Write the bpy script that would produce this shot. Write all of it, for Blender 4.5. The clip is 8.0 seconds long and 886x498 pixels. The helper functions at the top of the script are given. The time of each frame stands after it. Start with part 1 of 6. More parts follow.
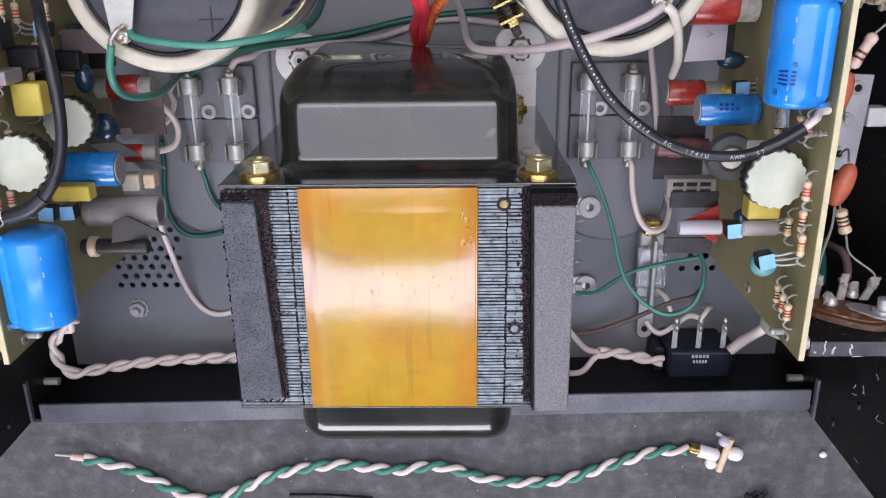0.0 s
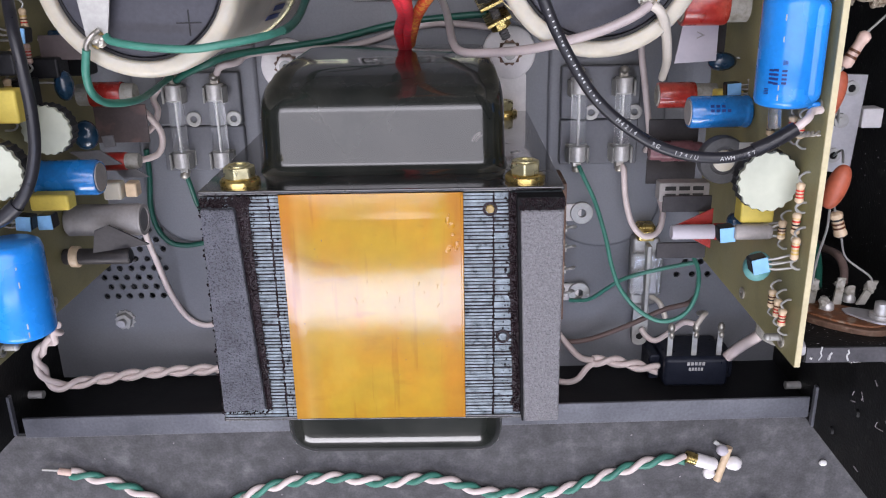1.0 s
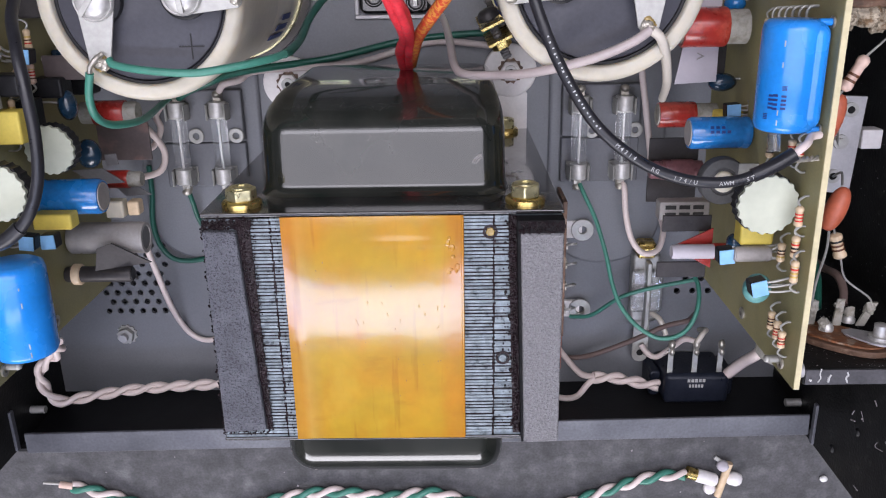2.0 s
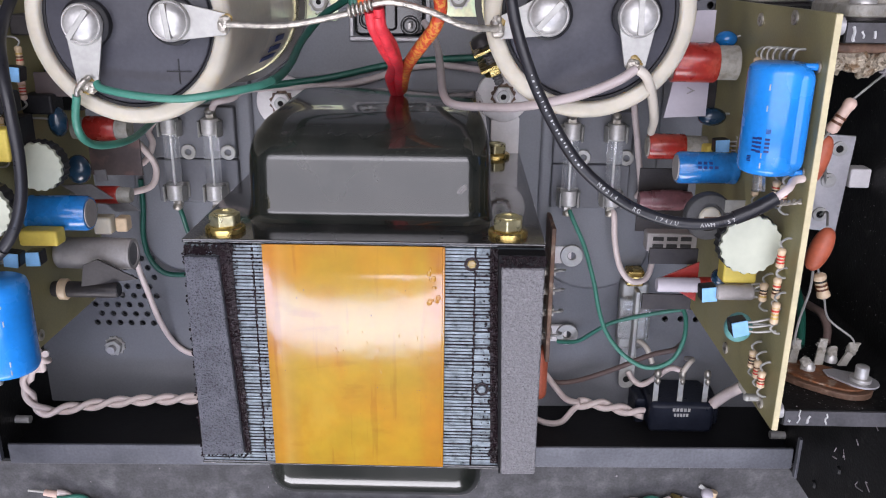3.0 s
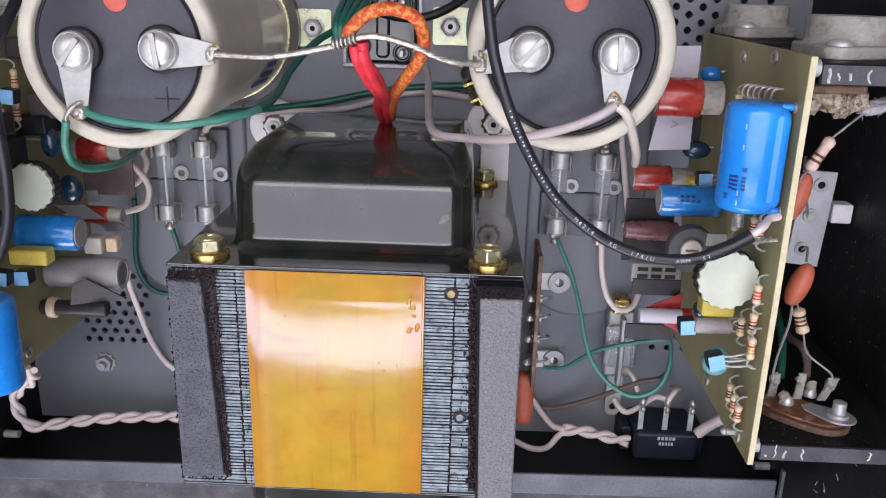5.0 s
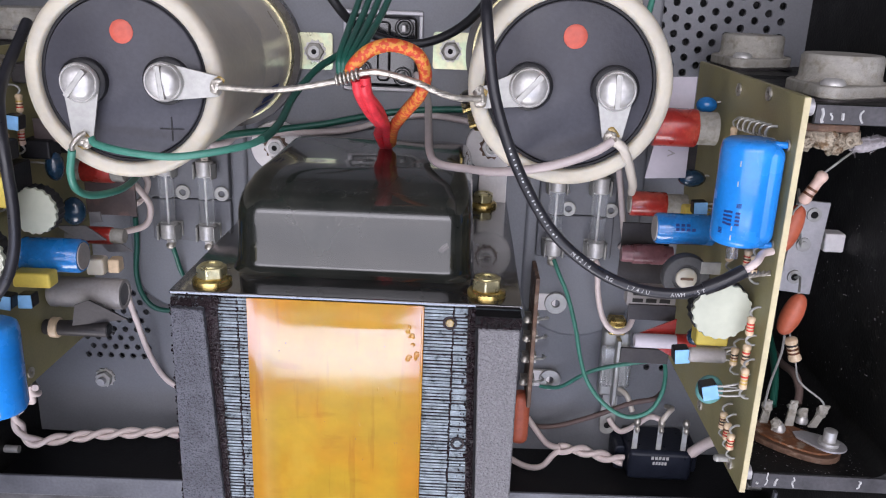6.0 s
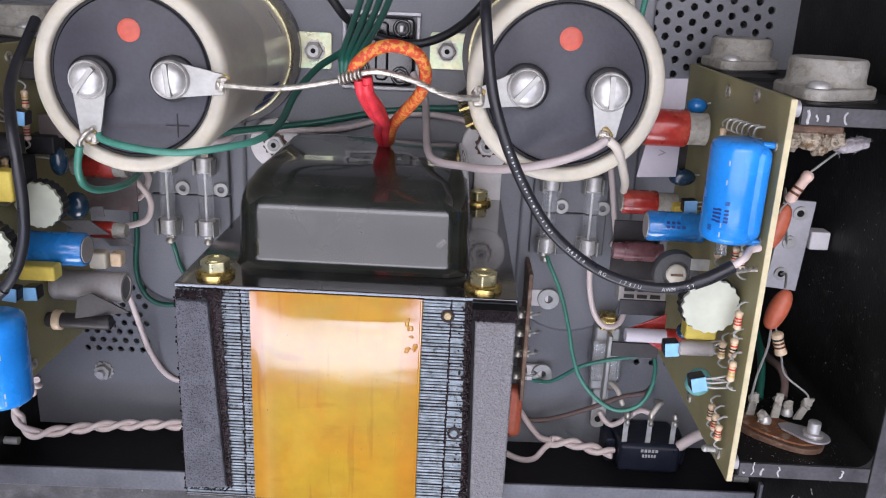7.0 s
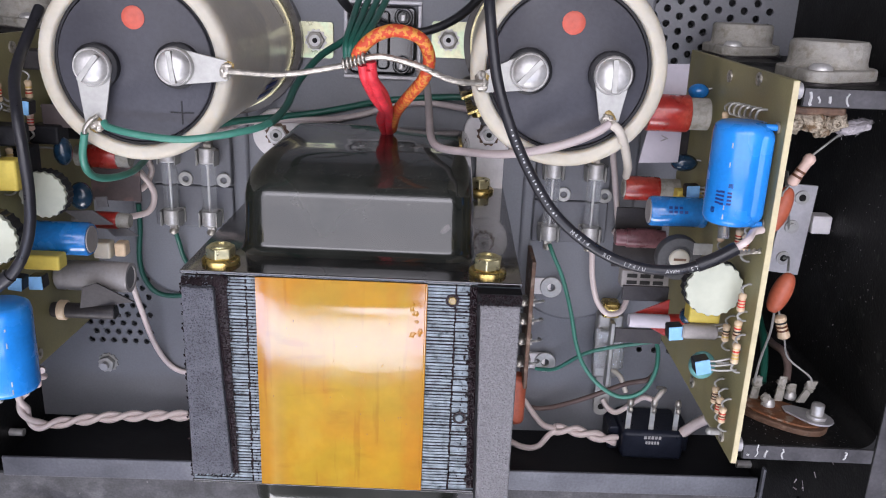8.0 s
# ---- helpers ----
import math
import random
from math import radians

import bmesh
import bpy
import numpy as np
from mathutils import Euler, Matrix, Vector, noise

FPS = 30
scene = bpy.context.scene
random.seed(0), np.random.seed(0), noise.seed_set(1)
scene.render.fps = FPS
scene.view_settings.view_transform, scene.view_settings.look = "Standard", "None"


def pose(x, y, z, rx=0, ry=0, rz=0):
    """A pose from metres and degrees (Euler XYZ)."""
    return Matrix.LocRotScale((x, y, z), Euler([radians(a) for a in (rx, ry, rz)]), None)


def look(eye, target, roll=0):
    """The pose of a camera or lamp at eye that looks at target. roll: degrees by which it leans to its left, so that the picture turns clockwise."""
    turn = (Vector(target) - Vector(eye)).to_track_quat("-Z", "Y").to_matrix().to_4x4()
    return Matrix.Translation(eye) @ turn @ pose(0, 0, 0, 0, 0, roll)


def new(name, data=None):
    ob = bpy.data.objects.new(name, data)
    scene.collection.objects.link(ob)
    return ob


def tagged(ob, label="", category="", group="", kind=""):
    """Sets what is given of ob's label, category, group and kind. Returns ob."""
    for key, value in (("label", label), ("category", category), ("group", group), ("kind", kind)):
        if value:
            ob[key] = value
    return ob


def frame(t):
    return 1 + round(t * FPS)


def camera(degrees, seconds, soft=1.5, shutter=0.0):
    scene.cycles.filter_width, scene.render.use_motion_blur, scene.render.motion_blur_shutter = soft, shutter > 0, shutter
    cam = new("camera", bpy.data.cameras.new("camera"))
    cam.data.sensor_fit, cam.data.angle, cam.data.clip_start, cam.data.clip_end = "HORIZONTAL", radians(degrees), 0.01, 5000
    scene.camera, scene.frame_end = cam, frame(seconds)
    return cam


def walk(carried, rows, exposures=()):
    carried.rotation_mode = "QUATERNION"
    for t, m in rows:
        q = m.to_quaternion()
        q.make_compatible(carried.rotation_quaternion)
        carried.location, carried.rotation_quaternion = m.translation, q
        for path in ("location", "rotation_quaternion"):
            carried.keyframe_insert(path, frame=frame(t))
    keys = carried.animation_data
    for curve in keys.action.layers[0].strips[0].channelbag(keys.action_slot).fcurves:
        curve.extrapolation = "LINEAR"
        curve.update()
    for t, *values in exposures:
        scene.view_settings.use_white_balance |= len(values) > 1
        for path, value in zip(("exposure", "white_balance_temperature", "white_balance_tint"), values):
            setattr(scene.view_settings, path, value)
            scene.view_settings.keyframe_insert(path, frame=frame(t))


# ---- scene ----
# ------------------------------------------------------------ camera
cam = camera(56.34, 8.0, soft=1.1)
# seconds, eye, then degrees: tilt about x, turn about y, lean about z
PATH = [
    (0, 0.0152, 0.1618, 0.3076, -20.15, 0.83, -0.65),
    (0.5, 0.0198, 0.1572, 0.3041, -19.74, 0.94, -1.01),
    (1, 0.0192, 0.1590, 0.3028, -19.46, 0.85, -1.14),
    (1.5, 0.0197, 0.1615, 0.3022, -19.31, 0.87, -1.12),
    (2, 0.0197, 0.1637, 0.3022, -19.12, 0.99, -1.04),
    (2.2, 0.0227, 0.1702, 0.2996, -19.11, 0.98, -0.48),
    (3.3, 0.0279, 0.1711, 0.3000, -18.59, 1.36, 0.84),
    (3.5, 0.0339, 0.1741, 0.2997, -18.38, 1.38, 1.20),
    (4, 0.0327, 0.1758, 0.2976, -18.25, 1.45, 1.44),
    (4.5, 0.0319, 0.1752, 0.3023, -18.13, 1.68, 1.50),
    (5.8, 0.0328, 0.1797, 0.2986, -17.54, 1.60, 1.86),
    (6, 0.0310, 0.1841, 0.3022, -17.79, 1.36, 2.12),
    (6.5, 0.0291, 0.1859, 0.3088, -17.76, 0.91, 2.52),
    (7, 0.0287, 0.1850, 0.3089, -17.83, 0.58, 2.66),
    (7.5, 0.0284, 0.1849, 0.3099, -18.06, 0.48, 2.51),
    (8, 0.0273, 0.1819, 0.3109, -18.01, 0.49, 2.26),
]
walk(cam, [(t, pose(x, y, z, 0, turn, 0) @ pose(0, 0, 0, tilt, 0, 0) @ pose(0, 0, 0, 0, 0, lean)) for t, x, y, z, tilt, turn, lean in PATH])

# ------------------------------------------------------------ light
world = bpy.data.worlds.new("room_air")
scene.world = world
world.use_nodes = True
world.node_tree.nodes["Background"].inputs[0].default_value = (0.9, 0.95, 1.0, 1)
world.node_tree.nodes["Background"].inputs[1].default_value = 0.06


def area_lamp(name, eye, target, sx, sy, watts, colour=(1, 1, 1)):
    data = bpy.data.lights.new(name, "AREA")
    data.shape, data.size, data.size_y, data.energy, data.color = "RECTANGLE", sx, sy, watts, colour
    ob = new(name, data)
    ob.matrix_world = look(eye, target)
    return ob


area_lamp("ceiling_lamp_front", (-0.02, -0.43, 1.30), (-0.02, 0.07, 0.05), 1.15, 0.13, 3.3, (0.80, 0.92, 1.33))
area_lamp("bench_lamp", (-0.30, -1.42, 0.98), (-0.30, 0.05, 0.0), 1.5, 0.62, 26, (0.98, 0.955, 1.03))
# broad fill added in place of the glow of a lit ceiling
area_lamp("ceiling_fill", (-0.12, 0.45, 1.42), (-0.12, 0.36, 0.0), 1.9, 1.33, 23, (0.975, 0.945, 1.06))
# unseen strip, added to draw a highlight along the bend of the bell
area_lamp("rear_highlight_fill", (-0.05, 0.80, 1.38), (-0.05, 0.12, 0.0), 1.6, 0.24, 4, (0.975, 0.945, 1.06))
scene.view_settings.exposure = 0.20


# ------------------------------------------------------------ materials
def mat(name, colour, rough=0.5, metal=0.0, vary=0.15, scale=60.0, bump=0.1, fine=900.0, coat=0.0, second=None, sec_scale=14.0, sec_edge=(0.52, 0.62), spec=0.5, trans=0.0, ior=1.45, island=0.0, rough_vary=0.12, depth=0.0004):
    """A surface with mottling at two scales, fine relief and, if second is given, patches of a second colour."""
    m = bpy.data.materials.new(name)
    m.use_nodes = True
    nt = m.node_tree
    n, l = nt.nodes, nt.links
    b = n["Principled BSDF"]
    co = n.new("ShaderNodeTexCoord")

    def noise_at(s, detail=4.0):
        t = n.new("ShaderNodeTexNoise")
        t.inputs["Scale"].default_value, t.inputs["Detail"].default_value = s, detail
        l.new(co.outputs["Object"], t.inputs["Vector"])
        return t

    def mix(kind, fac, a, c):
        x = n.new("ShaderNodeMix")
        x.data_type, x.blend_type = "RGBA", kind
        for sock, val in ((x.inputs[0], fac), (x.inputs[6], a), (x.inputs[7], c)):
            if isinstance(val, bpy.types.NodeSocket):
                l.new(val, sock)
            else:
                sock.default_value = val
        return x.outputs[2]

    def ramp(src, lo, hi, c0, c1):
        r = n.new("ShaderNodeValToRGB")
        r.color_ramp.elements[0].position, r.color_ramp.elements[1].position = lo, hi
        r.color_ramp.elements[0].color, r.color_ramp.elements[1].color = c0, c1
        l.new(src, r.inputs[0])
        return r.outputs[0]

    big, small = noise_at(scale), noise_at(fine, 6.0)
    lo, hi = 1 - vary, 1 + vary
    base = (*colour, 1)
    if second:
        base = mix("MIX", ramp(noise_at(sec_scale, 6.0).outputs[0], *sec_edge, (0, 0, 0, 1), (1, 1, 1, 1)), base, (*second, 1))
    base = mix("MULTIPLY", 1.0, base, ramp(big.outputs[0], 0.3, 0.7, (lo, lo, lo, 1), (hi, hi, hi, 1)))
    base = mix("MULTIPLY", 1.0, base, ramp(small.outputs[0], 0.3, 0.7, (1 - vary / 2,) * 3 + (1,), (1 + vary / 2,) * 3 + (1,)))
    if island:
        g = n.new("ShaderNodeNewGeometry")
        base = mix("MULTIPLY", 1.0, base, ramp(g.outputs["Random Per Island"], 0, 1, (1 - island,) * 3 + (1,), (1 + island,) * 3 + (1,)))
    l.new(base, b.inputs["Base Color"])
    l.new(ramp(big.outputs[0], 0.25, 0.75, (max(rough - rough_vary, 0.02),) * 3 + (1,), (min(rough + rough_vary, 1),) * 3 + (1,)), b.inputs["Roughness"])
    b.inputs["Metallic"].default_value = metal
    b.inputs["Coat Weight"].default_value = coat
    b.inputs["Coat Roughness"].default_value = 0.13
    b.inputs["Specular IOR Level"].default_value = spec
    b.inputs["Transmission Weight"].default_value = trans
    b.inputs["IOR"].default_value = ior
    if bump:
        u = n.new("ShaderNodeBump")
        u.inputs["Strength"].default_value, u.inputs["Distance"].default_value = bump, depth
        l.new(small.outputs[0], u.inputs["Height"])
        l.new(u.outputs[0], b.inputs["Normal"])
    return m


M = {
    "mat_grey": mat("bench_mat", (0.066, 0.065, 0.069), 0.85, vary=0.34, scale=120, bump=0.6, fine=900, second=(0.095, 0.095, 0.098), sec_scale=160, sec_edge=(0.5, 0.7)),
    "room": mat("room_paint", (0.12, 0.12, 0.12), 0.8, vary=0.04, scale=3, bump=0.05, fine=200),
    "ceiling_white": mat("ceiling_paint", (0.75, 0.75, 0.74), 0.8, vary=0.04, scale=3, bump=0.05, fine=200),
    "grey": mat("grey_chassis_paint", (0.158, 0.162, 0.176), 0.46, vary=0.12, scale=25, bump=0.15, fine=1500),
    "black": mat("black_chassis_paint", (0.009, 0.009, 0.010), 0.5, vary=0.3, scale=40, bump=0.25, fine=1200, spec=0.3),
    "sink": mat("black_anodised", (0.008, 0.008, 0.008), 0.5, vary=0.3, scale=60, bump=0.4, fine=900, second=(0.022, 0.022, 0.020), sec_scale=300, sec_edge=(0.62, 0.70), spec=0.25),
    "sink_edge": mat("cut_heatsink_edge", (0.060, 0.058, 0.063), 0.45, 0.2, vary=0.3, scale=120, bump=0.3),
    "edge": mat("rail_top_paint", (0.100, 0.103, 0.118), 0.40, vary=0.3, scale=45, bump=0.2, second=(0.062, 0.064, 0.078), sec_scale=28, sec_edge=(0.45, 0.65)),
    "bell": mat("varnished_black_bell", (0.009, 0.011, 0.009), 0.25, vary=0.15, scale=30, bump=0.012, fine=900, coat=0.9, second=(0.024, 0.025, 0.021), sec_scale=75, sec_edge=(0.40, 0.75), rough_vary=0.08, spec=0.35),
    "flange": mat("black_flange", (0.013, 0.012, 0.013), 0.22, vary=0.3, scale=60, bump=0.05, coat=1.0, second=(0.035, 0.032, 0.034), sec_scale=70, sec_edge=(0.5, 0.7)),
    "lam": mat("varnished_lamination_steel", (0.165, 0.195, 0.215), 0.34, 0.3, vary=0.4, scale=420, bump=0.4, fine=2600, island=0.14, depth=0.0005),
    "goo": mat("black_varnish_goo", (0.012, 0.006, 0.008), 0.18, vary=0.4, scale=300, bump=0.5, fine=1400, depth=0.0008, spec=0.24),
    "foam_dark": mat("grey_foam", (0.145, 0.149, 0.172), 0.5, vary=0.2, scale=150, bump=1.0, fine=1900, depth=0.0016, second=(0.055, 0.055, 0.070), sec_scale=2100, sec_edge=(0.52, 0.66), spec=0.3),
    "foam": mat("light_grey_foam", (0.188, 0.184, 0.193), 0.85, vary=0.22, scale=2300, bump=1.0, fine=1500, depth=0.0010),
    "foam_side": mat("foam_cut_side", (0.014, 0.014, 0.015), 0.95, spec=0.1, vary=0.3, scale=400, bump=1.0, fine=1200),
    "tape": mat("amber_polyimide_tape", (0.385, 0.232, 0.011), 0.42, vary=0.10, scale=70, bump=0.05, fine=300, coat=1.0, second=(0.42, 0.195, 0.007), sec_scale=45, sec_edge=(0.46, 0.72), rough_vary=0.06, spec=0.12),
    "brass": mat("yellow_zinc", (0.62, 0.47, 0.17), 0.28, 0.95, vary=0.2, scale=300, bump=0.15, second=(0.42, 0.30, 0.10), sec_scale=250),
    "pale_zinc": mat("pale_yellow_zinc", (0.60, 0.55, 0.33), 0.32, 0.85, vary=0.2, scale=300, bump=0.15),
    "zinc": mat("iridescent_zinc", (0.62, 0.62, 0.42), 0.35, 0.7, vary=0.15, scale=150, bump=0.1, second=(0.55, 0.66, 0.45), sec_scale=90),
    "steel": mat("bright_steel", (0.50, 0.49, 0.475), 0.40, 0.5, vary=0.18, scale=200, bump=0.15),
    "tin": mat("tinned_lug", (0.36, 0.355, 0.335), 0.46, 0.5, vary=0.14, scale=200, bump=0.15),
    "solder": mat("old_solder", (0.44, 0.41, 0.36), 0.38, 0.75, vary=0.3, scale=500, bump=0.4),
    "can": mat("dusty_transistor_can", (0.33, 0.315, 0.28), 0.75, 0.15, vary=0.14, scale=300, bump=0.6, fine=1400, second=(0.235, 0.215, 0.175), sec_scale=420, sec_edge=(0.5, 0.7)),
    "crust": mat("tan_corrosion_crust", (0.34, 0.29, 0.22), 0.8, vary=0.3, scale=500, bump=1.0, fine=1100, second=(0.14, 0.09, 0.05), sec_scale=420, sec_edge=(0.5, 0.62), depth=0.001),
    "flux": mat("amber_flux_residue", (0.30, 0.21, 0.07), 0.3, vary=0.3, scale=600, bump=0.3, coat=0.4),
    "base_brown": mat("dark_brown_base_band", (0.030, 0.024, 0.020), 0.35, vary=0.3, scale=120, bump=0.2, coat=0.3),
    "cap_black": mat("black_phenolic_disc", (0.040, 0.040, 0.050), 0.5, vary=0.2, scale=60, bump=0.15, second=(0.054, 0.054, 0.063), sec_scale=40),
    "cream": mat("cream_pvc_sleeve", (0.47, 0.435, 0.36), 0.5, vary=0.10, scale=40, bump=0.1, fine=500, coat=0.15),
    "can_body": mat("sleeved_aluminium_can", (0.56, 0.50, 0.39), 0.35, 0.0, vary=0.12, scale=45, bump=0.05, coat=0.35, second=(0.36, 0.345, 0.31), sec_scale=40),
    "red_seal": mat("orange_red_vent_plug", (0.46, 0.085, 0.055), 0.5, vary=0.12, scale=400, bump=0.2),
    "blue": mat("blue_capacitor_sleeve", (0.016, 0.235, 0.72), 0.28, vary=0.12, scale=80, bump=0.06, coat=0.4, second=(0.05, 0.30, 0.74), sec_scale=60, sec_edge=(0.55, 0.8)),
    "dark_blue": mat("dark_blue_sleeve", (0.012, 0.16, 0.46), 0.24, vary=0.25, scale=120, bump=0.06, coat=0.7),
    "navy": mat("navy_dipped", (0.010, 0.032, 0.062), 0.22, vary=0.2, scale=200, bump=0.08, coat=0.6),
    "red": mat("red_sleeve", (0.30, 0.022, 0.016), 0.3, vary=0.3, scale=120, bump=0.08, coat=0.4, second=(0.40, 0.06, 0.04), sec_scale=150),
    "clear_red": mat("dusky_purple_body", (0.16, 0.07, 0.08), 0.3, vary=0.3, scale=150, bump=0.1),
    "orange": mat("orange_red_dipped", (0.42, 0.105, 0.055), 0.45, vary=0.18, scale=180, bump=0.14),
    "white_wax": mat("white_wax_top", (0.44, 0.46, 0.375), 0.6, vary=0.08, scale=90, bump=0.15, fine=400),
    "yellow": mat("yellow_film_body", (0.66, 0.52, 0.10), 0.5, vary=0.1, scale=150, bump=0.15),
    "greyplastic": mat("grey_sleeve", (0.30, 0.28, 0.27), 0.5, vary=0.15, scale=120, bump=0.12),
    "black_plastic": mat("black_plastic", (0.016, 0.016, 0.018), 0.4, spec=0.25, vary=0.25, scale=200, bump=0.2),
    "navy_block": mat("dark_block_housing", (0.014, 0.017, 0.028), 0.35, spec=0.3, vary=0.2, scale=150, bump=0.2),
    "light_blue": mat("light_blue_top", (0.20, 0.42, 0.68), 0.5, vary=0.1, scale=300, bump=0.15),
    "teal": mat("teal_dipped", (0.10, 0.26, 0.25), 0.4, vary=0.2, scale=200, bump=0.15),
    "beige": mat("beige_resistor", (0.58, 0.44, 0.29), 0.4, vary=0.12, scale=400, bump=0.1, coat=0.3),
    "pinkres": mat("pinkish_resistor", (0.60, 0.43, 0.36), 0.45, vary=0.12, scale=400, bump=0.15),
    "band_red": mat("red_band", (0.5, 0.03, 0.02), 0.4),
    "band_brown": mat("brown_band", (0.10, 0.035, 0.015), 0.4),
    "band_gold": mat("gold_band", (0.55, 0.38, 0.10), 0.35, 0.5),
    "band_black": mat("black_band", (0.015, 0.013, 0.012), 0.4),
    "pcb": mat("glass_epoxy_board", (0.25, 0.225, 0.11), 0.45, vary=0.14, scale=60, bump=0.15, fine=1500, second=(0.21, 0.19, 0.09), sec_scale=50),
    "pcb_edge": mat("pale_board_edge", (0.52, 0.46, 0.29), 0.7, vary=0.1, scale=300, bump=0.3),
    "phenolic": mat("brown_phenolic", (0.125, 0.07, 0.045), 0.6, vary=0.35, scale=250, bump=0.4, second=(0.24, 0.17, 0.125), sec_scale=200),
    "rust": mat("rust_brown_plate", (0.16, 0.062, 0.025), 0.6, vary=0.4, scale=350, bump=0.5, second=(0.26, 0.19, 0.14), sec_scale=260),
    "card": mat("lilac_grey_card", (0.46, 0.43, 0.47), 0.7, vary=0.05, scale=120, bump=0.1),
    "trim_grey": mat("dark_grey_moulding", (0.060, 0.060, 0.062), 0.6, vary=0.2, scale=300, bump=0.25),
    "dark_tab": mat("dark_heatsink_tab", (0.045, 0.041, 0.041), 0.4, 0.3, spec=0.3, vary=0.2, scale=150, bump=0.15),
    "gloss_black": mat("shiny_black_moulding", (0.010, 0.010, 0.011), 0.12, vary=0.2, scale=120, bump=0.06, fine=300, coat=1.0, rough_vary=0.05),
    "taupe": mat("taupe_insulator", (0.085, 0.066, 0.065), 0.5, vary=0.15, scale=120, bump=0.15, second=(0.16, 0.10, 0.09), sec_scale=90),
    "dull_wing": mat("dull_grey_wing", (0.17, 0.165, 0.17), 0.5, 0.3, vary=0.15, scale=150, bump=0.15),
    "alu": mat("dull_aluminium", (0.42, 0.41, 0.42), 0.5, 0.5, vary=0.12, scale=120, bump=0.2),
    "nylon": mat("white_nylon", (0.74, 0.71, 0.70), 0.5, vary=0.08, scale=100, bump=0.12),
    "fuse_block": mat("grey_fuse_block", (0.125, 0.128, 0.14), 0.6, vary=0.1, scale=100, bump=0.2),
    "w_black": mat("black_wire", (0.018, 0.018, 0.022), 0.35, vary=0.2, scale=200, bump=0.08),
    "w_blackred": mat("soft_black_wire", (0.01, 0.01, 0.011), 0.45, vary=0.2, scale=200),
    "w_green": mat("green_wire", (0.050, 0.195, 0.145), 0.38, vary=0.14, scale=150, bump=0.06),
    "w_dkgreen": mat("dark_green_wire", (0.012, 0.085, 0.06), 0.4, vary=0.15, scale=150, bump=0.06),
    "w_pink": mat("pinkish_white_wire", (0.66, 0.56, 0.53), 0.45, vary=0.06, scale=120, bump=0.06),
    "w_greypink": mat("grey_pink_wire", (0.42, 0.36, 0.35), 0.45, vary=0.08, scale=120, bump=0.06),
    "w_cream": mat("cream_wire", (0.56, 0.51, 0.44), 0.45, vary=0.06, scale=120),
    "w_brown": mat("brown_wire", (0.13, 0.09, 0.08), 0.5, vary=0.15, scale=120),
    "w_red": mat("bright_red_sleeving", (0.62, 0.035, 0.05), 0.45, vary=0.2, scale=300, bump=0.3),
    "w_braid": mat("red_yellow_braid", (0.50, 0.055, 0.02), 0.6, vary=0.2, scale=400, bump=0.6, second=(0.55, 0.22, 0.04), sec_scale=800, sec_edge=(0.5, 0.54)),
    "print_white": mat("white_print", (0.42, 0.42, 0.42), 0.6, vary=0.2, scale=500),
    "print_dark": mat("dark_blue_print", (0.01, 0.03, 0.16), 0.5),
    "print_black": mat("black_print", (0.02, 0.02, 0.02), 0.5),
    "hole": mat("dark_hole", (0.004, 0.004, 0.004), 0.9),
    "lint": mat("grey_lint", (0.28, 0.26, 0.27), 0.95, vary=0.3, scale=600, bump=1.0),
    "lint_white": mat("white_crumb", (0.75, 0.74, 0.72), 0.9, vary=0.1, scale=600, bump=0.6),
    "clear": mat("clear_plastic", (0.9, 0.92, 0.93), 0.12, trans=0.85, vary=0.03),
    "glass": mat("fuse_glass", (0.97, 0.98, 0.98), 0.05, trans=0.96, vary=0.03, bump=0.0, rough_vary=0.04),
}


